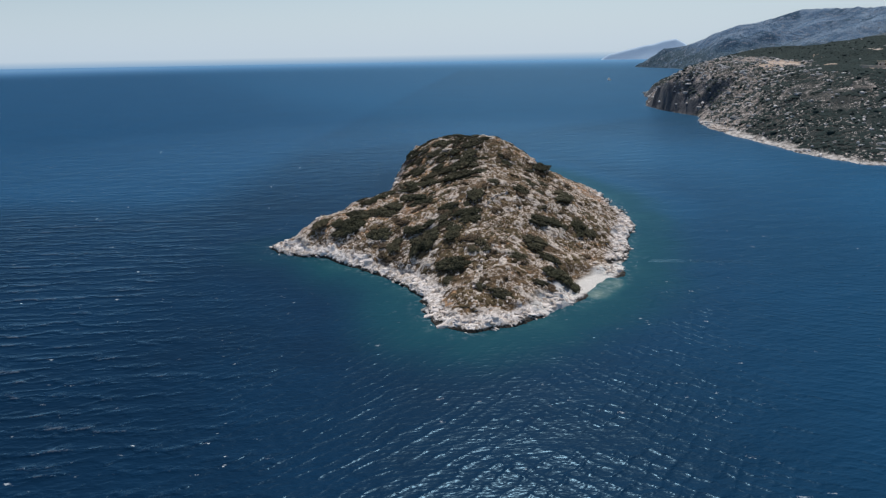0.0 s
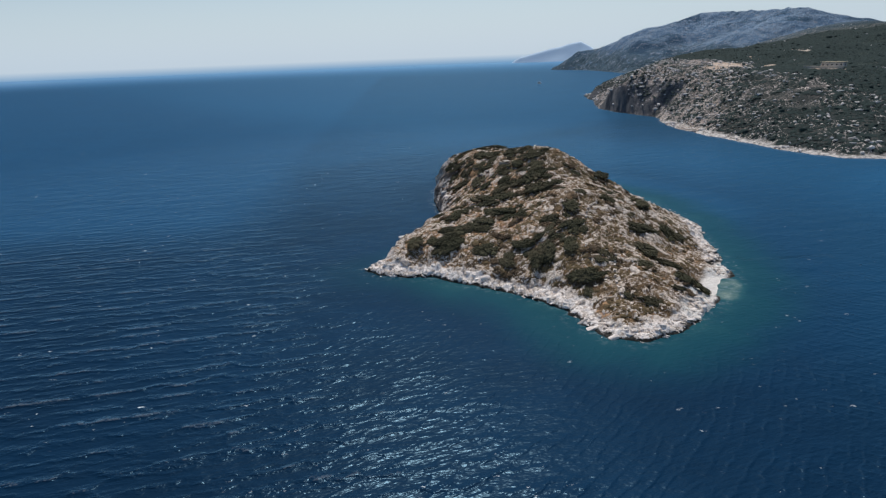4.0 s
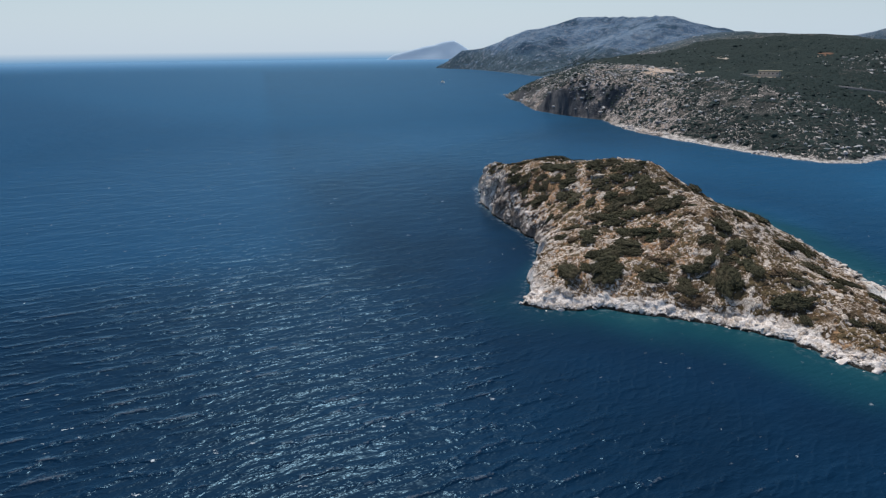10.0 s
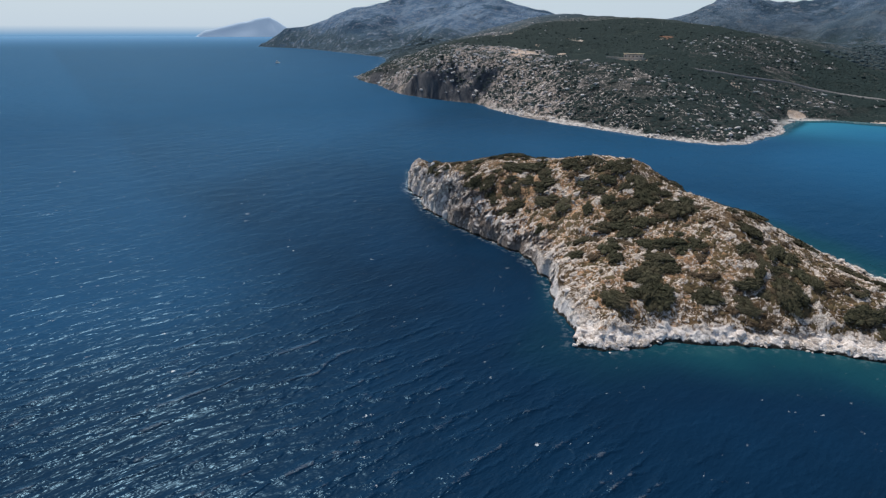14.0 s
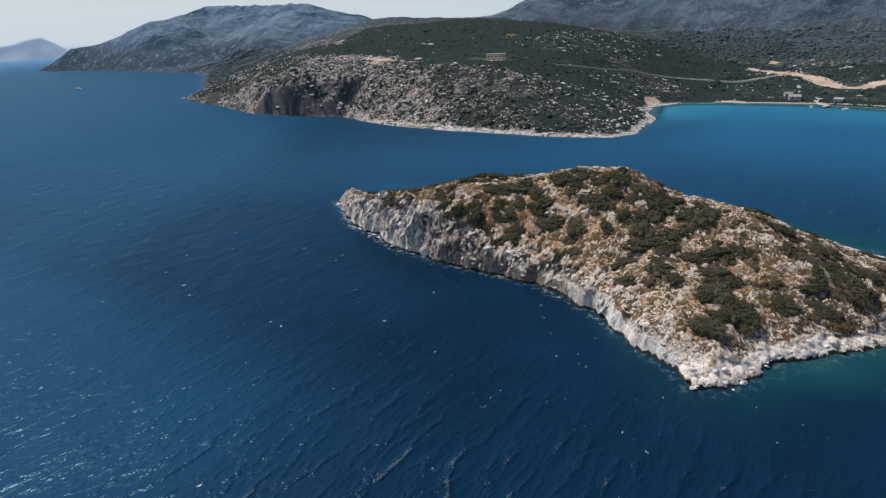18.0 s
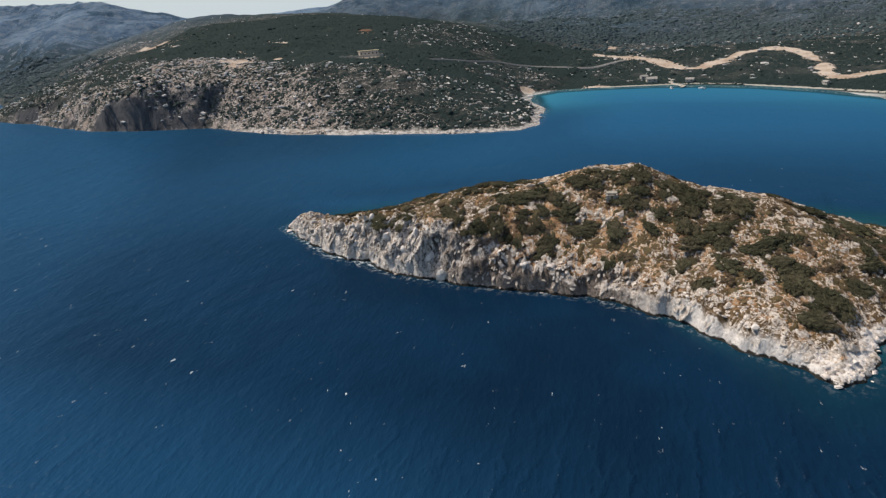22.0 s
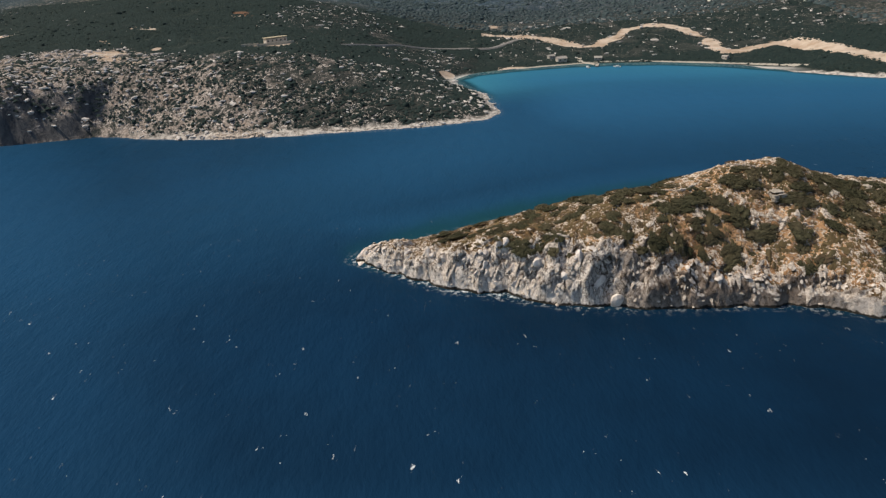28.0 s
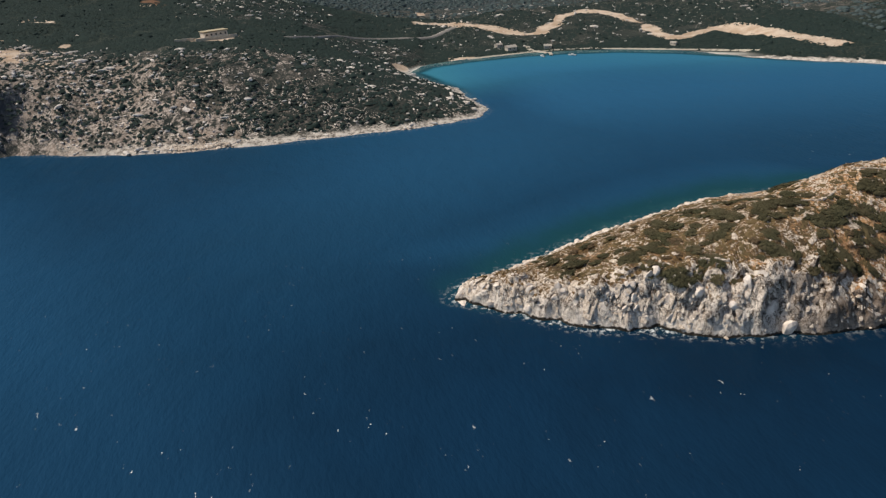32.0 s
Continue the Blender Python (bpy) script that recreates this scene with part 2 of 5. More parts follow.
def main_height(x, y, fine=True):
    """The mainland's ground and the distance from its shore."""
    wx = x + 3.0 * value_noise(x, y, 22, 21) + 1.6 * value_noise(x, y, 8, 22)
    wy = y + 3.0 * value_noise(x, y, 22, 23) + 1.6 * value_noise(x, y, 8, 24)
    sandy = ramp(x, 300, 345) * ramp(y, 40, 90) * (1 - ramp(y, 330, 362))
    d = coast_distance(np.where(sandy > 0.5, x, wx), np.where(sandy > 0.5, y, wy), MAIN_RING)
    dd = np.maximum(d, 0)
    cliff = ramp(y, 500, 592) * (1 - ramp(y, 770, 850)) * (1 - ramp(x, 240, 300))
    slope = (0.16 * dd + 0.5 * np.maximum(dd - 6, 0)) * (1 - cliff) + (2.0 + 4.5 * ramp(y, 556, 585) * (1 - ramp(y, 632, 660))) * dd * cliff
    slope = slope * (1 - sandy) + sandy * (0.06 * dd + 0.03 * np.maximum(dd - 20, 0) + 0.05 * np.maximum(dd - 90, 0))
    slope = slope + 0.9 * ramp(d, -0.5, 1.0) * (1 - sandy)
    top = np.maximum(MAIN_TOP(x, y), 1.5)
    k = 2.0
    h = -k * np.log(np.exp(-np.minimum(top, 400) / k) + np.exp(-np.minimum(slope, 400) / k))
    h = np.where(d < 0, 0.6 * d - 0.3, h)
    if fine:
        grow = ramp(d, 4, 60) * (1 - 0.8 * sandy * (1 - ramp(d, 60, 200)))
        h = h + grow * (2.0 * value_noise(x, y, 60, 25) + 1.1 * value_noise(x, y, 24, 26) + 0.5 * value_noise(x, y, 9, 27))
        crest = np.full(x.shape, -1e3)
        for line, fall in RIDGES:
            for (ax, ay, az), (bx, by, bz) in zip(line, line[1:] or line):
                dx, dy = bx - ax, by - ay
                t = np.clip(((x - ax) * dx + (y - ay) * dy) / (dx * dx + dy * dy + 1e-9), 0, 1)
                r = np.hypot(x - ax - t * dx, y - ay - t * dy)
                gully = 1 - 2 * np.abs(value_noise(x, y, 170, 28))
                crest = np.maximum(crest, az + (bz - az) * t - fall * r * (1 - 0.25 * gully * ramp(r, 20, 150)))
        crest = crest + 3 * value_noise(x, y, 70, 29) + 8 * (0.45 - np.abs(value_noise(x, y, 115, 35))) + 7 * (0.45 - np.abs(value_noise(x, y, 48, 36))) + 2 * value_noise(x, y, 28, 34)
        h = np.where(d > 0, np.maximum(h, np.minimum(crest, 0.9 * dd + 1)), h)
        h = h + cliff * ramp(d, 1, 5) * (1 - ramp(d, 18, 30)) * (2.2 * value_noise(x, y, 9, 30) + 1.2 * value_noise(x, y, 4, 31))
        h = h + ramp(d, 0, 2) * (1 - ramp(d, 12, 20)) * (1 - sandy) * (0.5 * value_noise(x, y, 4, 32) + 0.3 * value_noise(x, y, 2.2, 33))
    return h, d


def outcrop(x, y, size, seed):
    """Winding rows of pale rock, 0 to 1: thin where the ground is deep, thick where it is worn."""
    wx = x + 0.35 * size * value_noise(x, y, 0.6 * size, seed) + 0.3 * size * value_noise(x, y, 0.3 * size, seed + 1)
    wy = y + 0.35 * size * value_noise(x, y, 0.6 * size, seed + 2) + 0.3 * size * value_noise(x, y, 0.3 * size, seed + 3)
    line = np.minimum(np.abs(value_noise(wx, wy, size, seed + 4)), np.abs(value_noise(wx + 0.4 * wy, wy, 0.75 * size, seed + 5)) * 1.3)
    worn = 0.042 + 0.07 * ramp(value_noise(x, y, 4.5 * size, seed + 6) + 0.5 * value_noise(x, y, 1.7 * size, seed + 7), -0.6, 0.7)
    return 1 - ramp(line / worn, 0.55, 1.15)


def rocky_coast(x, y):
    """The bare rocky headland of the mainland, 0 to 1."""
    edge = np.interp(y, [415, 430, 443, 484, 535, 585, 612, 640, 680, 800, 900], [170, 187, 206, 234, 268, 302, 284, 234, 222, 216, 170])
    return 1 - ramp(x + 9 * value_noise(x, y, 26, 90) + 6 * value_noise(x, y, 9, 91), edge - 9, edge + 7)



def stone_cover(x, y):
    """How thick pale stones lie on the near coast: the headland's seaward slope, its crags, and the hills behind the bay."""
    edge = np.interp(y, [300, 338, 404, 483, 540], [345, 322, 272, 254, 266])
    seaward = 1 - ramp(x + 8 * value_noise(x, y, 24, 92), edge - 8, edge + 10)
    hill = 1 - ramp(np.hypot((x - 465) / 90, (y - 470) / 62) + 0.25 * value_noise(x, y, 30, 93), 0.6, 1.1)
    foot = 1 - ramp(np.hypot((x - 375) / 62, (y - 372) / 44), 0.6, 1.1)
    ridge = 1 - ramp(np.hypot((x - 460) / 60, (y - 950) / 90) + 0.3 * value_noise(x, y, 30, 94), 0.6, 1.1)
    bay = ramp(x, 380, 420) * (1 - ramp(y, 300, 360))
    return np.maximum.reduce([0.75 * seaward * ramp(y, 300, 315), 1.5 * rocky_coast(x, y), 0.42 * hill, 0.4 * foot, 0.5 * ridge, 0.2 * bay, np.full(x.shape, 0.012)])


# ---- materials ----
class Mat:
    """A node material with short calls for the nodes used here."""

    def __init__(self, name):
        self.m = bpy.data.materials.new(name)
        self.m.use_nodes = True
        self.n, self.l = self.m.node_tree.nodes, self.m.node_tree.links
        self.p = self.n["Principled BSDF"]
        self.geo = self.n.new("ShaderNodeNewGeometry")
        self.info = self.n.new("ShaderNodeObjectInfo")
        self.pos = self.geo.outputs["Position"]

    def put(self, socket, value):
        if isinstance(value, bpy.types.NodeSocket):
            self.l.new(value, socket)
        elif isinstance(value, tuple):
            socket.default_value = (*value, 1) if len(value) == 3 and socket.type == "RGBA" else value
        else:
            socket.default_value = value

    def set(self, **k):
        for name, value in k.items():
            self.put(self.p.inputs[name.replace("_", " ")], value)
        return self.m

    def noise(self, scale, detail=4, rough=0.6, vector=None, out="Fac", distortion=0.0):
        t = self.n.new("ShaderNodeTexNoise")
        self.put(t.inputs["Vector"], vector or self.pos)
        self.put(t.inputs["Scale"], scale)
        t.inputs["Detail"].default_value, t.inputs["Roughness"].default_value, t.inputs["Distortion"].default_value = detail, rough, distortion
        return t.outputs[out]

    def cells(self, scale, feature="F1", vector=None, out="Distance"):
        t = self.n.new("ShaderNodeTexVoronoi")
        t.feature = feature
        self.put(t.inputs["Vector"], vector or self.pos)
        t.inputs["Scale"].default_value = scale
        return t.outputs[out]

    def stretch(self, scale, turn=0.0):
        t = self.n.new("ShaderNodeMapping")
        t.vector_type = "TEXTURE"
        self.put(t.inputs["Vector"], self.pos)
        t.inputs["Scale"].default_value, t.inputs["Rotation"].default_value = tuple(1 / s for s in scale), (0, 0, radians(turn))
        return t.outputs[0]

    def math(self, op, a, b=0.5, c=0.5):
        t = self.n.new("ShaderNodeMath")
        t.operation = op
        for s, v in zip(t.inputs, (a, b, c)):
            self.put(s, v)
        return t.outputs[0]

    def ramp(self, v, a, b, lo=0.0, hi=1.0):
        t = self.n.new("ShaderNodeMapRange")
        t.interpolation_type = "SMOOTHSTEP"
        for s, x in zip(t.inputs, (v, a, b, lo, hi)):
            self.put(s, x)
        return t.outputs[0]

    def mix(self, f, a, b, blend="MIX"):
        t = self.n.new("ShaderNodeMix")
        t.data_type, t.blend_type = "RGBA", blend
        self.put(t.inputs["Factor"], f)
        self.put(t.inputs["A"], a)
        self.put(t.inputs["B"], b)
        return t.outputs["Result"]

    def attr(self, name):
        t = self.n.new("ShaderNodeAttribute")
        t.attribute_name = name
        return t.outputs["Fac"]

    def axis(self, v, k):
        t = self.n.new("ShaderNodeSeparateXYZ")
        self.put(t.inputs[0], v)
        return t.outputs[k]

    def bump(self, h, strength, distance, under=None):
        t = self.n.new("ShaderNodeBump")
        t.inputs["Strength"].default_value, t.inputs["Distance"].default_value = strength, distance
        self.put(t.inputs["Height"], h)
        if under:
            self.put(t.inputs["Normal"], under)
        return t.outputs[0]


def water_material():
    m = Mat("sea water")
    shoal = m.attr("shoal")
    patch = m.noise(0.02, 4)
    depth = m.math("ADD", shoal, m.math("MULTIPLY", m.math("SUBTRACT", m.noise(0.06, 4, 0.6), 0.5), m.math("MULTIPLY", shoal, 1.1)))
    deep = m.mix(m.ramp(patch, 0.3, 0.7), (0.0038, 0.0185, 0.043), (0.0042, 0.026, 0.062))
    # haze over the distant sea, mixed into the water colour in two steps
    deep = m.mix(m.attr("haze_and_patches"), deep, (0.016, 0.095, 0.21))
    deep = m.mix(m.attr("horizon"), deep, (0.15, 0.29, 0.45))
    colour = m.mix(m.attr("strait"), deep, (0.021, 0.130, 0.262))
    colour = m.mix(m.attr("turquoise"), colour, (0.040, 0.235, 0.32))
    colour = m.mix(m.ramp(depth, 0.02, 0.55), colour, (0.0085, 0.058, 0.078))
    colour = m.mix(m.ramp(depth, 0.5, 0.85), colour, (0.026, 0.100, 0.108))
    colour = m.mix(m.ramp(depth, 0.7, 1.0), colour, (0.24, 0.30, 0.24))
    # two wave trains wrap the island from the north; flat water in its lee
    rough = m.math("SUBTRACT", 1.0, m.math("MULTIPLY", m.attr("calm"), 0.9))
    bend = m.math("ADD", m.math("MULTIPLY", m.noise(0.09, 2), 9.0), m.math("MULTIPLY", m.noise(0.4, 3, 0.6), 2.8))

    def train(way, length, shift):
        turn = m.math("MULTIPLY", m.math("ADD", m.attr(way), m.math("MULTIPLY", bend, shift)), 2 * math.pi / length)
        return m.math("POWER", m.math("MULTIPLY_ADD", m.math("SINE", turn), 0.5, 0.5), 3.5)

    group = m.ramp(m.noise(0.16, 4, 0.65, m.stretch((0.5, 1, 1), 10)), 0.30, 0.64)
    long_waves = m.math("MULTIPLY", train("open_train", 5.2, 1.0), m.attr("west_swell"))
    short_waves = m.math("MULTIPLY", train("west_train", 2.3, -0.5), m.math("MULTIPLY", m.attr("lee_swell"), 0.33))
    west = m.math("ADD", m.math("ADD", long_waves, short_waves), m.math("MULTIPLY", train("open_train", 3.1, -0.8), m.math("MULTIPLY", m.attr("west_swell"), 0.4)))
    east = m.math("MULTIPLY", train("east_train", 2.4, 0.5), m.math("MULTIPLY", m.attr("east_swell"), 0.24))
    swell = m.math("MULTIPLY", m.math("ADD", west, east), m.math("MULTIPLY", group, rough))
    ripple = m.noise(1.0, 2, 0.55, m.stretch((0.45, 1, 1), 12))
    wave = m.math("ADD", m.math("MULTIPLY", swell, 0.155), m.math("MULTIPLY", ripple, m.math("MULTIPLY_ADD", rough, 0.05, 0.05)))
    wave = m.math("ADD", wave, m.math("MULTIPLY", m.noise(0.14, 2, 0.5, m.stretch((0.65, 1, 1), 10)), m.math("MULTIPLY", rough, 0.3)))
    cap = m.math("MULTIPLY", m.ramp(m.noise(0.6, 5, 0.68, m.stretch((0.55, 1, 1), 5)), 0.655, 0.70), m.math("MULTIPLY", m.ramp(m.noise(0.05, 3), 0.47, 0.58), m.math("MULTIPLY", rough, m.attr("open"))))
    # glints along the wave crests, painted as white in the water colour
    crest_glint = m.math("MULTIPLY", m.ramp(m.math("MULTIPLY", swell, m.noise(2.2, 4, 0.7)), 0.44, 0.62), m.attr("open"))
    surf = m.math("MULTIPLY", m.attr("surf"), m.ramp(m.noise(0.6, 5, 0.7), 0.50, 0.62))
    white = m.math("MAXIMUM", m.math("MAXIMUM", cap, m.math("MULTIPLY", crest_glint, 0.08)), surf)
    body = m.n.new("ShaderNodeBsdfDiffuse")
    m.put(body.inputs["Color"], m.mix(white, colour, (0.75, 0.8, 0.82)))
    shine = m.n.new("ShaderNodeBsdfGlossy")
    normal = m.bump(wave, 1.0, 2.0)
    m.put(body.inputs["Normal"], normal)
    m.put(shine.inputs["Color"], (0.45, 0.76, 1.0))
    m.put(shine.inputs["Roughness"], m.math("ADD", 0.25, m.math("MULTIPLY", m.attr("choppy"), 0.02)))
    m.put(shine.inputs["Normal"], normal)
    fresnel = m.n.new("ShaderNodeFresnel")
    fresnel.inputs["IOR"].default_value = 1.33
    m.put(fresnel.inputs["Normal"], normal)
    both = m.n.new("ShaderNodeMixShader")
    gloss = m.math("MULTIPLY", m.math("MULTIPLY_ADD", rough, 0.04, 0.335), m.math("SUBTRACT", 1.0, m.math("MULTIPLY", m.attr("choppy"), 0.52)))
    m.put(both.inputs[0], m.math("MULTIPLY", m.math("MULTIPLY", fresnel.outputs[0], gloss), m.ramp(white, 0, 1, 1.0, 0.0)))
    m.l.new(body.outputs[0], both.inputs[1])
    m.l.new(shine.outputs[0], both.inputs[2])
    m.l.new(both.outputs[0], m.n["Material Output"].inputs["Surface"])
    return m.m


def island_material():
    m = Mat("dry limestone ground")
    shore = m.math("ADD", m.attr("shore"), m.math("MULTIPLY", m.math("SUBTRACT", m.noise(0.16, 5), 0.5), 9.0))
    up = m.axis(m.geo.outputs["Normal"], 2)
    grain = m.noise(1.9, 6, 0.7)
    drip = m.n.new("ShaderNodeMapping")
    m.put(drip.inputs["Vector"], m.pos)
    drip.inputs["Scale"].default_value, drip.inputs["Rotation"].default_value = (1, 1, 0.36), (radians(32), radians(10), 0)
    streak = m.noise(0.5, 6, 0.7, drip.outputs[0], distortion=0.8)
    steep = m.math("MULTIPLY", m.ramp(up, 0.5, 0.75, 1, 0), m.ramp(m.axis(m.pos, 1), 196.0, 222.0))
    rock = m.mix(m.ramp(grain, 0.26, 0.53), (0.66, 0.54, 0.46), (0.95, 0.86, 0.78))
    rock = m.mix(m.math("MULTIPLY", m.ramp(m.noise(0.13, 5, 0.65), 0.49, 0.62), 0.2), rock, (0.48, 0.37, 0.28))
    rock = m.mix(m.math("MULTIPLY", steep, m.ramp(m.noise(0.055, 4, 0.6), 0.5, 0.6, 0, 0.25)), rock, (0.27, 0.205, 0.16))
    browned = m.math("MULTIPLY", m.ramp(m.axis(m.pos, 1), 256.0, 276.0, 0.9, 0.0), m.ramp(m.noise(0.2, 5, 0.65), 0.22, 0.48))
    rock = m.mix(m.math("MULTIPLY", steep, browned), rock, (0.25, 0.18, 0.135))
    cleft = m.math("ABSOLUTE", m.math("SUBTRACT", m.noise(0.42, 5, 0.62, drip.outputs[0], distortion=1.4), 0.5))
    crack = m.math("MULTIPLY", m.ramp(cleft, 0.008, 0.035, 1, 0), 0.8)
    crack = m.math("MAXIMUM", crack, m.ramp(streak, 0.55, 0.63))
    rock = m.mix(m.math("MULTIPLY", steep, crack), rock, (0.24, 0.195, 0.165))
    soil = m.mix(m.ramp(m.noise(0.11, 5), 0.38, 0.62), (0.35, 0.195, 0.10), (0.57, 0.33, 0.17))
    soil = m.mix(m.ramp(m.noise(1.2, 5, 0.7), 0.52, 0.66, 0, 0.15), soil, (0.56, 0.47, 0.38))
    scrub = m.mix(m.ramp(m.noise(0.9, 5, 0.7), 0.35, 0.65), (0.098, 0.062, 0.032), (0.225, 0.142, 0.070))
    dense = m.math("ADD", m.noise(0.42, 7, 0.7), m.math("MULTIPLY", m.math("SUBTRACT", m.noise(0.05, 3), 0.5), 0.3))
    dense = m.math("ADD", dense, m.ramp(m.axis(m.pos, 1), 245.0, 192.0, -0.055, 0.10))
    dense = m.math("ADD", dense, m.ramp(m.axis(m.pos, 1), 244.0, 268.0, 0.0, 0.15))
    dense = m.math("SUBTRACT", dense, m.math("MULTIPLY", m.attr("scree"), 0.11))
    ground = m.mix(m.ramp(dense, 0.445, 0.525), soil, scrub)
    vein = m.ramp(m.math("ADD", m.attr("outcrop"), m.math("MULTIPLY", m.math("SUBTRACT", m.noise(1.1, 4, 0.7), 0.5), 0.9)), 0.48, 0.62)
    thread = m.math("ABSOLUTE", m.math("SUBTRACT", m.noise(0.36, 3, 0.6, distortion=1.6), 0.5))
    thread = m.math("MULTIPLY", m.ramp(thread, 0.020, 0.034, 1, 0), m.ramp(m.noise(0.075, 4), 0.36, 0.50))
    vein = m.math("MAXIMUM", vein, thread)
    stony = m.math("MAXIMUM", vein, m.ramp(m.noise(0.30, 8, 0.75, distortion=1.2), 0.66, 0.685))
    knob = m.mix(m.ramp(grain, 0.36, 0.66), (0.46, 0.36, 0.27), (0.93, 0.83, 0.73))
    ground = m.mix(stony, ground, knob)
    ground = m.mix(m.ramp(m.math("ADD", m.math("ADD", m.math("MULTIPLY_ADD", m.attr("scree"), 0.38, up), m.ramp(m.attr("shore"), 8.0, 12.0, 0.0, 0.26)), m.math("MULTIPLY_ADD", m.math("SUBTRACT", m.noise(0.25, 5, 0.7), 0.5), 0.45, m.ramp(m.axis(m.pos, 1), 198.0, 224.0, 0.28, 0.0))), 0.68, 0.78, 1, 0), ground, rock)
    # the worn rock is pitted: pale knobs, dark hollows with dry thorns
    speck = m.noise(1.0, 4, 0.65, distortion=0.9)
    worn = m.math("MAXIMUM", m.ramp(m.noise(0.065, 4), 0.48, 0.60), m.math("MULTIPLY", m.ramp(m.math("ADD", up, m.ramp(m.attr("shore"), 7.0, 12.0, 0.0, 0.25)), 0.55, 0.7, 1, 0), m.ramp(m.axis(m.pos, 1), 198.0, 224.0)))
    ground = m.mix(m.math("MULTIPLY", worn, m.ramp(speck, 0.60, 0.63)), ground, m.mix(steep, knob, rock))
    ground = m.mix(m.ramp(speck, 0.465, 0.40, 0, 0.8), ground, (0.105, 0.068, 0.040))
    bleached = m.mix(m.ramp(grain, 0.27, 0.55), (0.64, 0.535, 0.46), (0.95, 0.865, 0.79))
    bleached = m.mix(m.math("MULTIPLY", steep, m.ramp(streak, 0.58, 0.66)), bleached, (0.22, 0.19, 0.165))
    low = m.math("ADD", m.axis(m.pos, 2), m.math("MULTIPLY", m.math("SUBTRACT", m.noise(0.14, 6, 0.7), 0.5), 8.0))
    colour = m.mix(m.math("MULTIPLY", m.ramp(shore, 3.4, 4.8, 1, 0), m.math("MULTIPLY", m.ramp(low, 2.4, 4.8, 1, 0), m.math("SUBTRACT", 1.0, m.math("MULTIPLY", steep, m.ramp(m.axis(m.pos, 1), 262.0, 280.0, 0.9, 0.3))))), ground, bleached)
    colour = m.mix(m.attr("beach"), colour, (0.80, 0.75, 0.68))
    # dark wet band at the waterline, raised to paint the undercut's shade too
    wet_undercut = m.math("ADD", m.axis(m.pos, 2), m.math("MULTIPLY", m.math("SUBTRACT", m.noise(0.8, 4), 0.5), 2.2))
    colour = m.mix(m.math("MULTIPLY", m.ramp(wet_undercut, 0.4, 0.8, 1, 0), m.math("SUBTRACT", 1.0, m.attr("beach"))), colour, (0.04, 0.036, 0.03))
    tall = m.math("ADD", m.math("MULTIPLY", grain, 0.5), m.math("MULTIPLY", m.noise(0.7, 5, 0.7), 0.8))
    tall = m.math("ADD", tall, m.math("MULTIPLY", m.math("MULTIPLY", crack, steep), -0.6))
    slab = m.math("MULTIPLY", m.math("ADD", m.cells(0.34, "F1", drip.outputs[0]), m.noise(0.3, 4, 0.6, drip.outputs[0])), steep)
    return m.set(Base_Color=colour, Roughness=0.92, Specular_IOR_Level=0.2, Normal=m.bump(tall, 0.8, 0.8, m.bump(slab, 0.6, 1.4)))


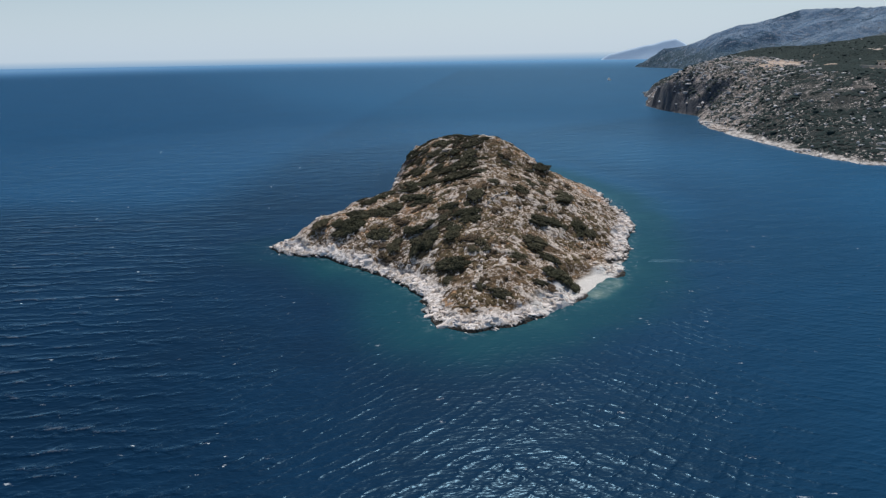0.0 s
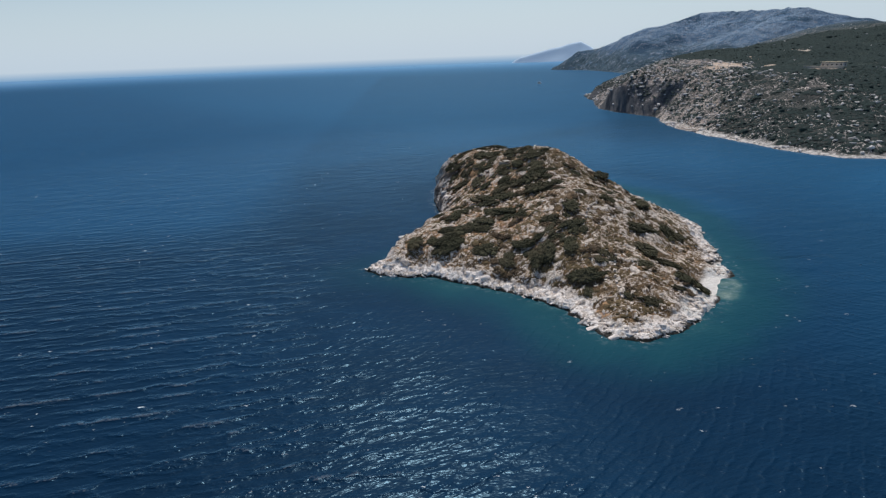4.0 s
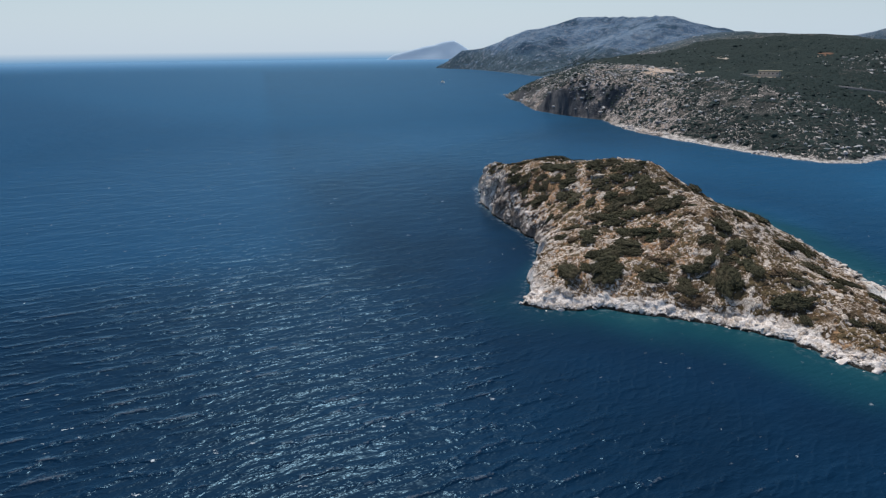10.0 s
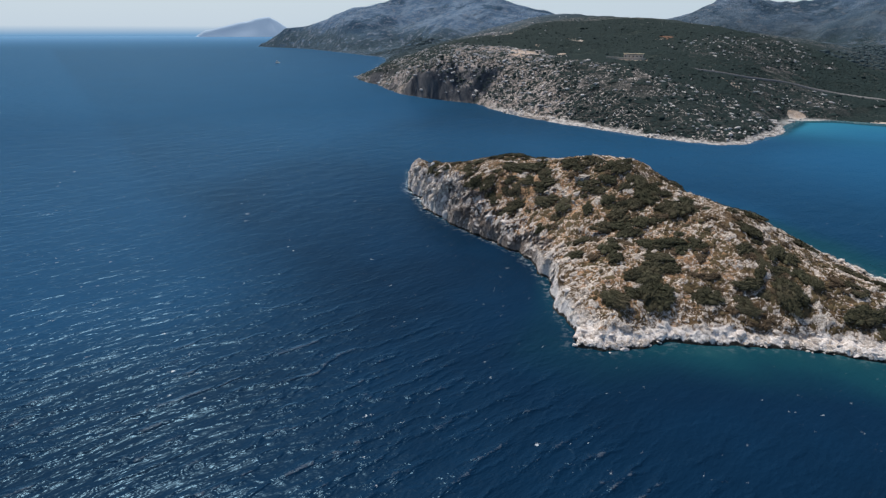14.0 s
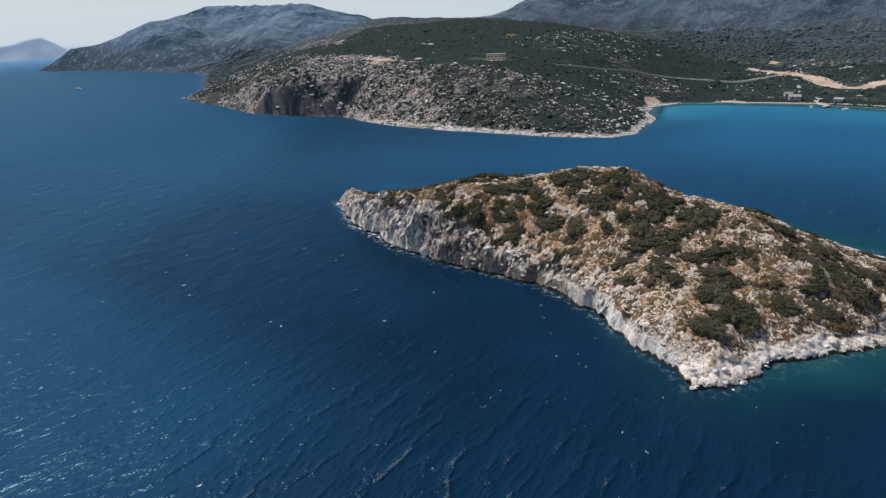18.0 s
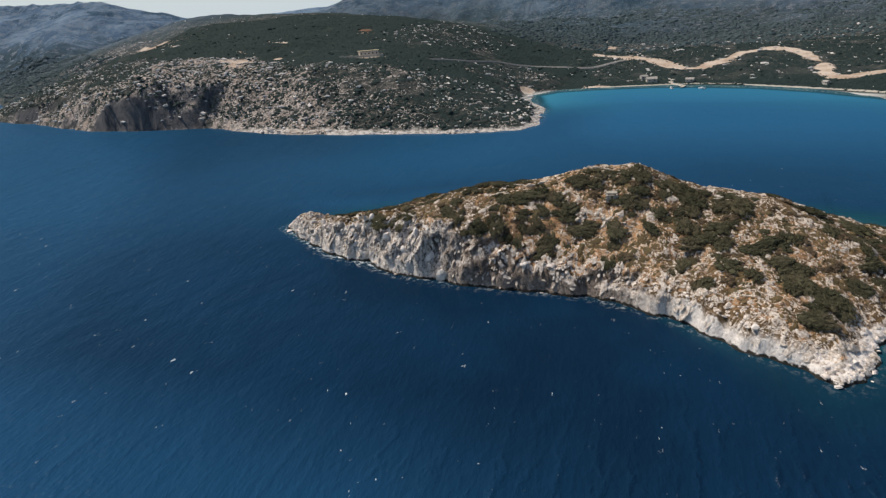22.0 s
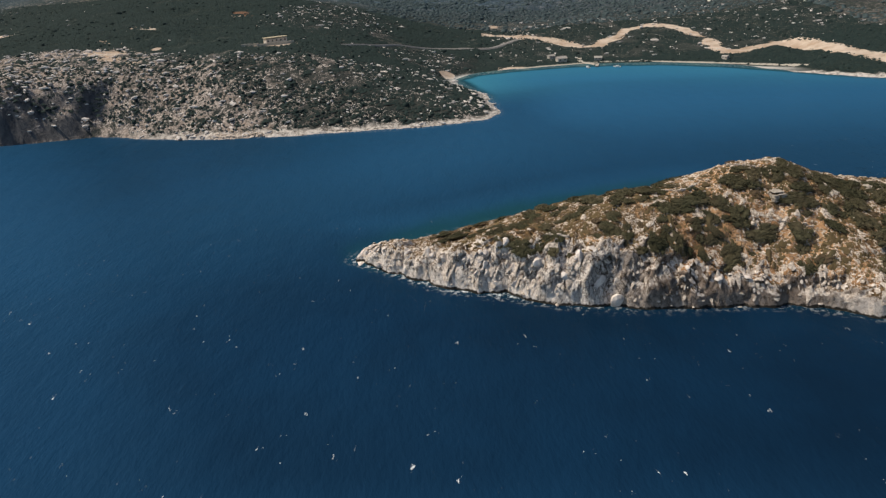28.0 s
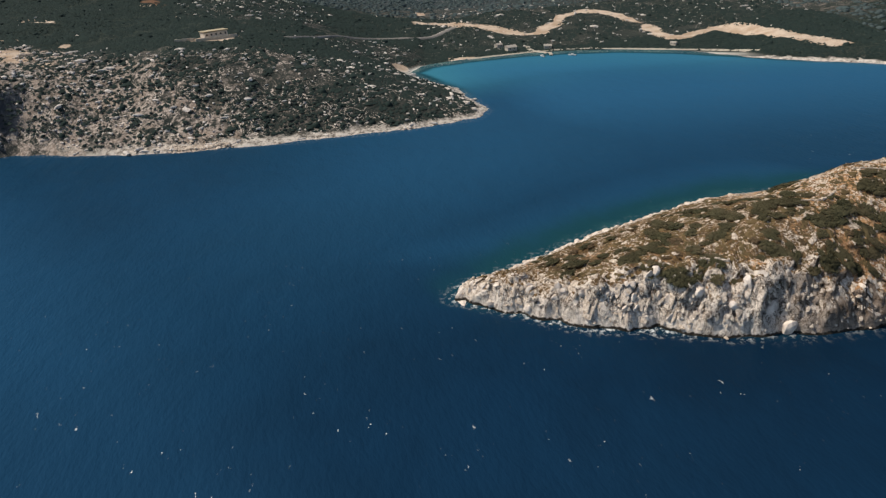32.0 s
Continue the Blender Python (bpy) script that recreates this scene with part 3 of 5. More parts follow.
def mainland_material():
    m = Mat("maquis hillside")
    shore = m.math("ADD", m.attr("shore"), m.math("MULTIPLY", m.math("SUBTRACT", m.noise(0.09, 6, 0.7), 0.5), 18.0))
    up = m.axis(m.geo.outputs["Normal"], 2)
    grain = m.noise(0.8, 7, 0.7)
    drip = m.n.new("ShaderNodeMapping")
    m.put(drip.inputs["Vector"], m.pos)
    drip.inputs["Scale"].default_value, drip.inputs["Rotation"].default_value = (1, 1, 0.7), (radians(25), 0, 0)
    rock = m.mix(m.ramp(grain, 0.36, 0.66), (0.19, 0.155, 0.137), (0.66, 0.565, 0.50))
    rock = m.mix(m.math("MULTIPLY", m.ramp(m.noise(0.06, 5), 0.45, 0.62), 0.45), rock, (0.36, 0.27, 0.205))
    # brush colour leans to blue: haze over the coast is painted in
    brush = m.mix(m.ramp(m.noise(0.05, 5), 0.35, 0.65), (0.027, 0.038, 0.036), (0.050, 0.057, 0.052))
    brush = m.mix(m.ramp(m.noise(0.4, 6, 0.7), 0.45, 0.75), brush, (0.080, 0.078, 0.068))
    leafy = m.mix(m.ramp(m.noise(0.3, 6, 0.7), 0.4, 0.65), (0.017, 0.031, 0.028), (0.036, 0.052, 0.043))
    green = m.mix(m.attr("wood"), brush, leafy)
    stony = m.math("MULTIPLY", m.ramp(m.noise(0.16, 8, 0.78, distortion=0.8), 0.51, 0.57), m.attr("stony"))
    colour = m.mix(stony, green, rock)
    # winding rows of bare rock, as wide as the ground is stony
    row = m.math("ABSOLUTE", m.math("SUBTRACT", m.noise(0.125, 3, 0.6, distortion=1.8), 0.5))
    row = m.ramp(m.math("SUBTRACT", row, m.math("MULTIPLY", m.attr("cover"), m.ramp(m.noise(0.07, 4, 0.6), 0.40, 0.62, 0.0, 0.034))), -0.010, 0.004, 1, 0)
    colour = m.mix(row, colour, m.mix(m.ramp(grain, 0.36, 0.6), (0.34, 0.28, 0.24), (0.80, 0.71, 0.64)))
    # steep cliff faces: their shade is put into this dark blue-grey
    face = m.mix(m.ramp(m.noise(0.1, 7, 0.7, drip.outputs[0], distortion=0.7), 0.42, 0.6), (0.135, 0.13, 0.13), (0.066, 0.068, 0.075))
    colour = m.mix(m.math("MULTIPLY", m.attr("rocky"), m.ramp(m.noise(0.12, 7, 0.75, distortion=1.0), 0.46, 0.55)), colour, rock)
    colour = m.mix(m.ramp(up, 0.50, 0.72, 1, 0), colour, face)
    colour = m.mix(m.math("MULTIPLY", m.ramp(shore, 4.0, 8.0, 1, 0), m.math("MULTIPLY", m.ramp(m.axis(m.pos, 2), 2.2, 4.5, 1, 0), m.ramp(m.axis(m.pos, 1), 480.0, 545.0, 1, 0))), colour, m.mix(m.ramp(m.noise(0.35, 7, 0.75), 0.36, 0.58), (0.15, 0.13, 0.11), (0.72, 0.66, 0.60)))
    bare = m.ramp(m.math("ADD", m.attr("bare"), m.math("MULTIPLY", m.math("SUBTRACT", m.noise(0.3, 6, 0.75), 0.5), 0.9)), 0.4, 0.6)
    colour = m.mix(bare, colour, m.mix(m.ramp(m.noise(0.09, 5), 0.35, 0.65), (0.50, 0.365, 0.265), (0.70, 0.58, 0.475)))
    colour = m.mix(m.attr("red"), colour, (0.27, 0.14, 0.085))
    colour = m.mix(m.attr("sand"), colour, (0.82, 0.79, 0.73))
    # the far mountains: limestone, bare on top, with blue haze mixed into the colour
    hazy_peak = m.mix(m.ramp(m.noise(0.02, 9, 0.78), 0.44, 0.58), (0.125, 0.215, 0.33), (0.26, 0.36, 0.475))
    hazy_peak = m.mix(m.ramp(m.noise(0.006, 6, 0.7), 0.52, 0.6), hazy_peak, (0.06, 0.125, 0.20))
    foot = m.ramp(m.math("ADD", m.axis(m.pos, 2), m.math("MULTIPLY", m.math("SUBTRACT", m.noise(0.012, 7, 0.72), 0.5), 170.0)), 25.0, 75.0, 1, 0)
    hazy_peak = m.mix(m.math("MULTIPLY", foot, m.ramp(m.noise(0.05, 8, 0.78), 0.62, 0.54)), hazy_peak, (0.072, 0.122, 0.155))
    hazy_peak = m.mix(m.math("MULTIPLY", m.ramp(m.noise(0.07, 7, 0.75), 0.55, 0.60), 0.9), hazy_peak, (0.30, 0.345, 0.405))
    colour = m.mix(m.attr("distance"), colour, hazy_peak)
    crag = m.bump(m.math("MULTIPLY", m.noise(0.011, 9, 0.72, distortion=0.6), m.attr("distance")), 1.0, 34.0)
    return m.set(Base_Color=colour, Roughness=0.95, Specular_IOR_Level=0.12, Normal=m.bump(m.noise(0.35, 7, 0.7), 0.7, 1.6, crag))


def leaf_material(name, dark, light, dry):
    m = Mat(name)
    r = m.geo.outputs["Random Per Island"]
    c = m.mix(r, dark, light)
    c = m.mix(m.math("MULTIPLY", m.ramp(m.noise(0.13, 3), 0.5, 0.65), 0.6), c, dry)
    c = m.mix(m.math("MULTIPLY", m.info.outputs["Random"], 0.35), c, dry)
    return m.set(Base_Color=c, Roughness=0.9, Specular_IOR_Level=0.1)


def plain_material(name, a, b, scale, rough=0.85, depth=0.02, shine=0.2):
    m = Mat(name)
    n = m.noise(scale, 6, 0.65)
    return m.set(Base_Color=m.mix(m.ramp(n, 0.3, 0.7), a, b), Roughness=rough, Specular_IOR_Level=shine, Normal=m.bump(n, 0.5, depth))


WATER, ISLAND, MAINLAND = water_material(), island_material(), mainland_material()
BUSH = leaf_material("evergreen maquis leaves", (0.046, 0.047, 0.027), (0.104, 0.100, 0.057), (0.132, 0.108, 0.067))
DRYBUSH = leaf_material("dry brown thorn bush", (0.085, 0.060, 0.038), (0.19, 0.135, 0.083), (0.125, 0.093, 0.06))
SCRUB = leaf_material("dry thorny scrub", (0.090, 0.062, 0.032), (0.235, 0.162, 0.083), (0.09, 0.08, 0.045))
# leaf colours greyed and blued to carry the haze over the mainland
PINE = leaf_material("pine and maquis crowns", (0.016, 0.029, 0.028), (0.028, 0.047, 0.044), (0.029, 0.043, 0.039))
# crowns of the far woods, with haze put into their pale blue-green
HAZY_WOODS = leaf_material("woodland crowns tinted for haze", (0.046, 0.072, 0.076), (0.082, 0.115, 0.120), (0.088, 0.116, 0.120))
STONE = plain_material("weathered pale limestone", (0.36, 0.285, 0.22), (0.86, 0.76, 0.67), 1.6, 0.9, 0.15)
OUTCROP = plain_material("grey lichen-covered limestone", (0.52, 0.465, 0.43), (0.88, 0.82, 0.77), 0.5, 0.92, 0.3)
WALL = plain_material("dry-laid rubble stone", (0.30, 0.26, 0.215), (0.56, 0.50, 0.43), 2.5, 0.92, 0.1)
CRAG = plain_material("fractured cream limestone", (0.62, 0.515, 0.445), (0.95, 0.875, 0.805), 0.55, 0.92, 0.35)
BLEACHED = plain_material("bleached limestone ledge", (0.62, 0.525, 0.455), (0.95, 0.865, 0.79), 0.8, 0.92, 0.2)
# the far island's pale blue is haze, put into the rock colour
HAZE = plain_material("distant rock with haze tint", (0.58, 0.715, 0.835), (0.61, 0.745, 0.865), 0.01, 1.0, 0.5)
BARK = plain_material("grey bark", (0.06, 0.05, 0.04), (0.13, 0.11, 0.09), 6)


# ---- meshes ----
def mesh_from(name, verts, faces, material, smooth=True):
    """A mesh from numpy arrays of vertices and of equal-sided faces."""
    me = bpy.data.meshes.new(name)
    n, k = faces.shape
    me.vertices.add(len(verts))
    me.vertices.foreach_set("co", np.ascontiguousarray(verts, np.float32).ravel())
    me.loops.add(n * k)
    me.loops.foreach_set("vertex_index", np.ascontiguousarray(faces, np.int32).ravel())
    me.polygons.add(n)
    me.polygons.foreach_set("loop_start", np.arange(0, n * k, k, dtype=np.int32))
    me.polygons.foreach_set("use_smooth", np.full(n, smooth))
    me.update(calc_edges=True)
    me.materials.append(material)
    return me


def sheet(xs, ys):
    """Vertices and quads of a grid over uneven steps."""
    gx, gy = np.meshgrid(xs, ys, indexing="ij")
    nx, ny = gx.shape
    i = np.arange(nx * ny).reshape(nx, ny)
    quads = np.stack([i[:-1, :-1], i[1:, :-1], i[1:, 1:], i[:-1, 1:]], -1).reshape(-1, 4)
    return gx, gy, quads


def attribute(me, name, values):
    a = me.attributes.new(name, "FLOAT", "POINT")
    a.data.foreach_set("value", np.ascontiguousarray(values, np.float32).ravel())


def steps(*spans):
    """Grid steps: (from, to, step) spans joined end to end."""
    out = np.concatenate([np.arange(a, b - 1e-6, s) for a, b, s in spans] + [[spans[-1][1]]])
    return out


# ---- sea ----
xs = steps((-4600, -600, 100), (-600, -180, 20), (-180, 100, 2.5), (100, 420, 4), (420, 700, 20), (700, 4600, 300))
ys = steps((-3000, -60, 200), (-60, 90, 5), (90, 360, 2.5), (360, 720, 6), (720, 2400, 40), (2400, 4650, 125))
gx, gy, quads = sheet(xs, ys)
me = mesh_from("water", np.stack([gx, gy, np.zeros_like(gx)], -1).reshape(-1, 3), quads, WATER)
di = -coast_distance(gx, gy, ISLAND_RING)
dm = -coast_distance(gx, gy, MAIN_RING)
west_side = ramp(gy, 175, 215) * (1 - ramp(gx, 0, 60))
reach = 33 - 29 * west_side
shoal = (0.60 - 0.40 * west_side) * (1 - 0.6 * ramp(-gx, 8, 30)) * (1 - ramp(di, 0, reach)) ** 1.7
spit = 1 - ramp(np.hypot((gx - 59) / 17, (gy - 142) / 17), 0.3, 1.1)
shoal = np.maximum(shoal, 0.86 * spit * (1 - ramp(di, 0, 10)))
bay = ramp(gx, 230, 330) * (1 - ramp(gy, 420, 480)) * ramp(gy, -50, 60)
shoal = np.maximum(shoal, (0.10 + 0.6 * bay) * (1 - ramp(dm, 0, 8 + 6 * bay)) ** 1.5)
strait = np.maximum(bay, 0.46 * ramp(gx + 0.6 * (gy - 300), -10, 160) * (1 - 0.55 * ramp(gy, 320, 470)) * (1 - 0.5 * ramp(gy, 600, 1500)) * ramp(gy, -100, 60))
strait = np.maximum(strait, (0.28 * ramp(gx, 30, 120) + 0.5 * ramp(gx, 110, 240)) * (1 - ramp(gy, 250, 350)) * ramp(gy, -100, 60))
strait = np.maximum(strait, 0.42 * (1 - ramp(di, 4, 80)) * ramp(gx, 25, 55) * ramp(gy, 170, 220))
attribute(me, "strait", strait)
attribute(me, "turquoise", bay * (1 - ramp(dm, 0, 150) ** 0.6) * (0.45 + 0.55 * ramp(gy, 270, 360)))
attribute(me, "choppy", ramp(np.hypot(gx - 20, gy - 200), 140, 420))
surf = (1 - ramp(di, 0.3, 3.0)) * (0.35 + 0.65 * ramp(gy, 265, 300)) * (0.3 + 0.7 * west_side)
attribute(me, "shoal", shoal)
# painted haze, strongest where the sea meets the sky
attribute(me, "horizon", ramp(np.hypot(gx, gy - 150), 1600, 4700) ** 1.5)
# haze with distance; near patches lightened, northwest ones for sky on ripples
attribute(me, "haze_and_patches", np.maximum(ramp(np.hypot(gx, gy - 150), 500, 4200), 0.1 * np.maximum(ramp(gy, 230, 330) * (1 - ramp(gx, -45, 15)), np.maximum.reduce([4.6 * ramp(-gx, 54, 100) * ramp(gy, 190, 250), 3.0 * ramp(gy - 0.9 * gx, 375, 435), 0.4 * (1 - ramp(gy, 125, 165)) * ramp(gx, -50, -5)]))))
attribute(me, "open", ramp(dm, 110, 230) * (1 - 0.8 * bay))
calm = np.zeros_like(gx)
near = (np.abs(gx - 20) < 170) & (gy > 20) & (gy < 360)
for k in range(0, 70, 5):
    calm[near] = np.maximum(calm[near], ramp(coast_distance(gx[near] + 0.22 * k, gy[near] + k, ISLAND_RING), -18, 4) * (1 - k / 76))
calm = np.maximum(calm, 0.28 * (1 - ramp(np.hypot((gx + 35) / 45, (gy - 215) / 80), 0.2, 1.15)))
attribute(me, "calm", np.maximum(calm, bay * 0.35))


def wave_train(x, y, source, way):
    """How far a wave has come: straight ahead, then round from its source into the lee."""
    dx, dy = x - source[0], y - source[1]
    ahead, aside = dx * way[0] + dy * way[1], dx * way[1] - dy * way[0]
    round_it = (ahead > 0) & ((aside < 0) == (source[0] < 20))
    return np.where(round_it, np.hypot(dx, dy), ahead)


attribute(me, "west_train", wave_train(gx, gy, (-95, 182), (0.139, -0.99)))
attribute(me, "open_train", 0.139 * gx - 0.99 * gy)
attribute(me, "east_train", wave_train(gx, gy, (114, 161), (-0.1, -0.995)))
attribute(me, "west_swell", (1 - ramp(gx + 0.35 * (gy - 100), -50, 18)) * (1 - 0.65 * ramp(gy, 190, 275)))
attribute(me, "lee_swell", ramp(gx + 0.35 * (gy - 100), -70, -5) * (1 - ramp(gx, 40, 90)) * (1 - ramp(gy, 130, 165)))
attribute(me, "east_swell", ramp(gx, 5, 50) * (1 - ramp(gx, 120, 190)) * (1 - ramp(gy, 130, 200)))
attribute(me, "surf", np.maximum(surf, 0.25 * (1 - ramp(dm, 0, 4))))
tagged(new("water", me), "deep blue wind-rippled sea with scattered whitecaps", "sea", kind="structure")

# ---- island ground ----
xs, ys = np.arange(-44, 88, 0.36), np.arange(106, 352, 0.36)
gx, gy, quads = sheet(xs, ys)
gz, gd = island_height(gx, gy)
veins = outcrop(gx, gy, 4.0, 100) * ramp(gd, 1.5, 4) * ramp(gz, 1.5, 3) * (1 - 0.5 * ramp(gy, 245, 275))
gz = gz + 0.4 * veins
keep = (gd > -6).ravel()
quads = quads[keep[quads].all(1)]
# the crags lean out and fall back in blocks
sx, sy = np.gradient(gz, 0.36)
steep = ramp(np.hypot(sx, sy), 0.9, 1.8) * ramp(gd, 0.2, 1.5) * ramp(gy, 198, 224)
run = np.hypot(sx, sy) + 0.2
along_face = gy + 0.4 * gx
lean = along_face + 0.45 * gz + 0.8 * value_noise(gx, gy, 2.5, 14)


def slabs(u, v, wide, tall, seed):
    """Tilted flat faces, one to a cell of a crooked net: how far each stands out, about -1 to 1."""
    cu, cv = np.floor(u / wide), np.floor(v / tall)
    best, out = np.full(u.shape, 1e9), np.zeros(u.shape)
    for i in (-1, 0, 1):
        for j in (-1, 0, 1):
            a, b = cu + i, cv + j
            du, dv = u / wide - a - hashed(a, b, seed), v / tall - b - hashed(a, b, seed + 1)
            dist = du * du + dv * dv
            level = 1.6 * (hashed(a, b, seed + 2) - 0.5) + 1.5 * (hashed(a, b, seed + 3) - 0.5) * du + 1.2 * (hashed(a, b, seed + 4) - 0.7) * dv
            out = np.where(dist < best, level, out)
            best = np.minimum(best, dist)
    return out


push = steep * (1.35 * slabs(lean, gz, 4.2, 6.0, 300) + 0.75 * slabs(lean, gz, 1.7, 2.6, 310) + 0.3 * slabs(lean, gz, 0.8, 1.0, 320))
me = mesh_from("island", np.stack([gx - push * sx / run, gy - push * sy / run, gz], -1).reshape(-1, 3), quads, ISLAND)
attribute(me, "shore", gd)
attribute(me, "outcrop", veins)
attribute(me, "scree", ramp(gy, 160, 178) * (1 - ramp(gy, 240, 262)) * (1 - ramp(gx, 12, 30)) * ramp(gd, 2.6, 4.4))
strand = np.array([(66, 160), (58, 149), (53, 142), (43, 128)], float)
attribute(me, "beach", 1 - ramp(-coast_distance(gx, gy, np.concatenate([strand, strand[::-1]])) + 0.8 * value_noise(gx, gy, 3, 45), 1.8, 3.6))
island = tagged(new("island", me), "small rocky limestone island covered with dry scrub", "island", kind="structure")

# ---- mainland ----
xs = steps((170, 480, 2.5), (480, 700, 5), (700, 1300, 15), (1300, 6500, 60))
ys = steps((-1600, -200, 70), (-200, 40, 12), (40, 720, 2.5), (720, 1000, 5), (1000, 2400, 16), (2400, 3600, 60))
gx, gy, quads = sheet(xs, ys)
gz, gd = main_height(gx, gy)
keep = (gd > -60).ravel()
quads = quads[keep[quads].all(1)]
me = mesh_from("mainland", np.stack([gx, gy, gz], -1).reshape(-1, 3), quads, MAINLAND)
sandy = ramp(gx, 300, 345) * ramp(gy, 40, 90) * (1 - ramp(gy, 340, 356))
attribute(me, "shore", gd + 30 * sandy)
attribute(me, "sand", sandy * (1 - ramp(gd, 5, 9)))
attribute(me, "rocky", rocky_coast(gx, gy))
attribute(me, "stony", 0.04 + 0.35 * ramp(value_noise(gx, gy, 110, 40), 0.0, 0.6))
attribute(me, "cover", np.clip(stone_cover(gx, gy), 0, 1) * ramp(gd, 2, 6))
attribute(me, "red", 0.75 * (1 - ramp(np.hypot((gx - 436 - 0.45 * (gy - 550)) / 9, (gy - 548) / 13) + 0.25 * value_noise(gx, gy, 7, 44), 0.55, 1.0)))
wander = 4 * value_noise(gx, gy, 14, 41) + 2 * value_noise(gx, gy, 6, 42)
bare = 1 - ramp(-coast_distance(gx, gy, np.array(TRACK + TRACK[::-1])) + wander, 2.5 + 5 * ramp(value_noise(gx, gy, 40, 43), -0.2, 0.6), 9)
for px, py, rx, ry in ((276, 584, 20, 14), (264, 566, 14, 9), (250, 548, 6, 7), (306, 561, 9, 6), (359, 600, 7, 17), (485, 885, 18, 40), (293, 466, 10, 20), (352, 352, 7, 6), (385, 300, 9, 22), (330, 712, 8, 26), (500, 880, 14, 30),
                       (360, 598, 4, 14), (313, 600, 4, 12), (384, 517, 3, 6), (425, 546, 5, 12), (590, 330, 10, 8), (336, 398, 6, 10)):
    bare = np.maximum(bare, 1 - ramp(np.hypot((gx - px) / rx, (gy - py) / ry) + 0.09 * wander, 0.6, 1.05))
attribute(me, "bare", bare)
attribute(me, "wood", np.clip(1.1 - 4.5 * stone_cover(gx, gy), 0, 1) * (1 - 0.5 * ramp(value_noise(gx, gy, 45, 46), 0.2, 0.7)))
# share of haze blue in the colour: far ranges, slopes behind the bay
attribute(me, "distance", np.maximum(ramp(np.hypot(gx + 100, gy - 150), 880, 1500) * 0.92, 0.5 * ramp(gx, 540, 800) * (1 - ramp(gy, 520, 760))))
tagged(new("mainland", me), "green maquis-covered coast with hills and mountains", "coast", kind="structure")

# ---- plants and stones ----
rng = np.random.default_rng(7)


def ball(level):
    """Vertices and triangles of a sphere."""
    bm = bmesh.new()
    bmesh.ops.create_icosphere(bm, subdivisions=level, radius=1)
    bm.verts.ensure_lookup_table()
    v = np.array([w.co[:] for w in bm.verts])
    f = np.array([[w.index for w in g.verts] for g in bm.faces])
    bm.free()
    return v, f


BALL0, BALL1, BALL2 = ball(1), ball(2), ball(3)


def lumpy(kind, amount, flat=1.0, dome=False):
    v, f = kind
    v = v * (1 + amount * rng.uniform(-1, 1, (len(v), 1))) + amount * 0.4 * rng.uniform(-1, 1, v.shape)
    if dome:
        f = f[(v[f][:, :, 2].mean(1) > -0.35)]
    return v * (1, 1, flat), f


def scatter(name, templates, places, sizes, material, smooth=False, slope=None):
    """One mesh of many turned and scaled copies of a few template shapes. sizes: x, y, z for each."""
    vs, fs, base = [], [], 0
    n = len(places)
    turn = rng.uniform(0, 2 * math.pi, n)
    which = rng.integers(0, len(templates), n)
    for k, (tv, tf) in enumerate(templates):
        p, s, a = places[which == k], sizes[which == k], turn[which == k]
        v = tv[None] * s[:, None]
        c, d = np.cos(a)[:, None], np.sin(a)[:, None]
        v = np.stack([v[..., 0] * c - v[..., 1] * d, v[..., 0] * d + v[..., 1] * c, v[..., 2]], -1)
        if slope is not None:
            v[..., 2] += v[..., 0] * slope[0][which == k][:, None] + v[..., 1] * slope[1][which == k][:, None]
        v = v + p[:, None]
        vs.append(v.reshape(-1, 3))
        fs.append((tf[None] + (np.arange(len(p)) * len(tv))[:, None, None] + base).reshape(-1, 3))
        base += len(p) * len(tv)
    return mesh_from(name, np.concatenate(vs), np.concatenate(fs), material, smooth)


def leaves(centres, radii, count, size):
    """Small leaf-clump triangles over the outside of several balls, and the balls' dark hearts."""
    vs, fs = [], []
    base = 0
    for c, r in zip(centres, radii):
        tv, tf = lumpy(BALL1, 0.22)
        vs.append(tv * r * 0.72 + c)
        fs.append(tf + base)
        base += len(tv)
        d = rng.normal(size=(count, 3))
        d[:, 2] = np.abs(d[:, 2]) * 0.9 - 0.25
        d /= np.linalg.norm(d, axis=1)[:, None]
        p = c + d * r * rng.uniform(0.7, 1.2, (count, 1))
        tri = p[:, None] + rng.normal(size=(count, 3, 3)) * size
        vs.append(tri.reshape(-1, 3))
        fs.append(np.arange(count * 3).reshape(-1, 3) + base)
        base += count * 3
    return np.concatenate(vs), np.concatenate(fs)


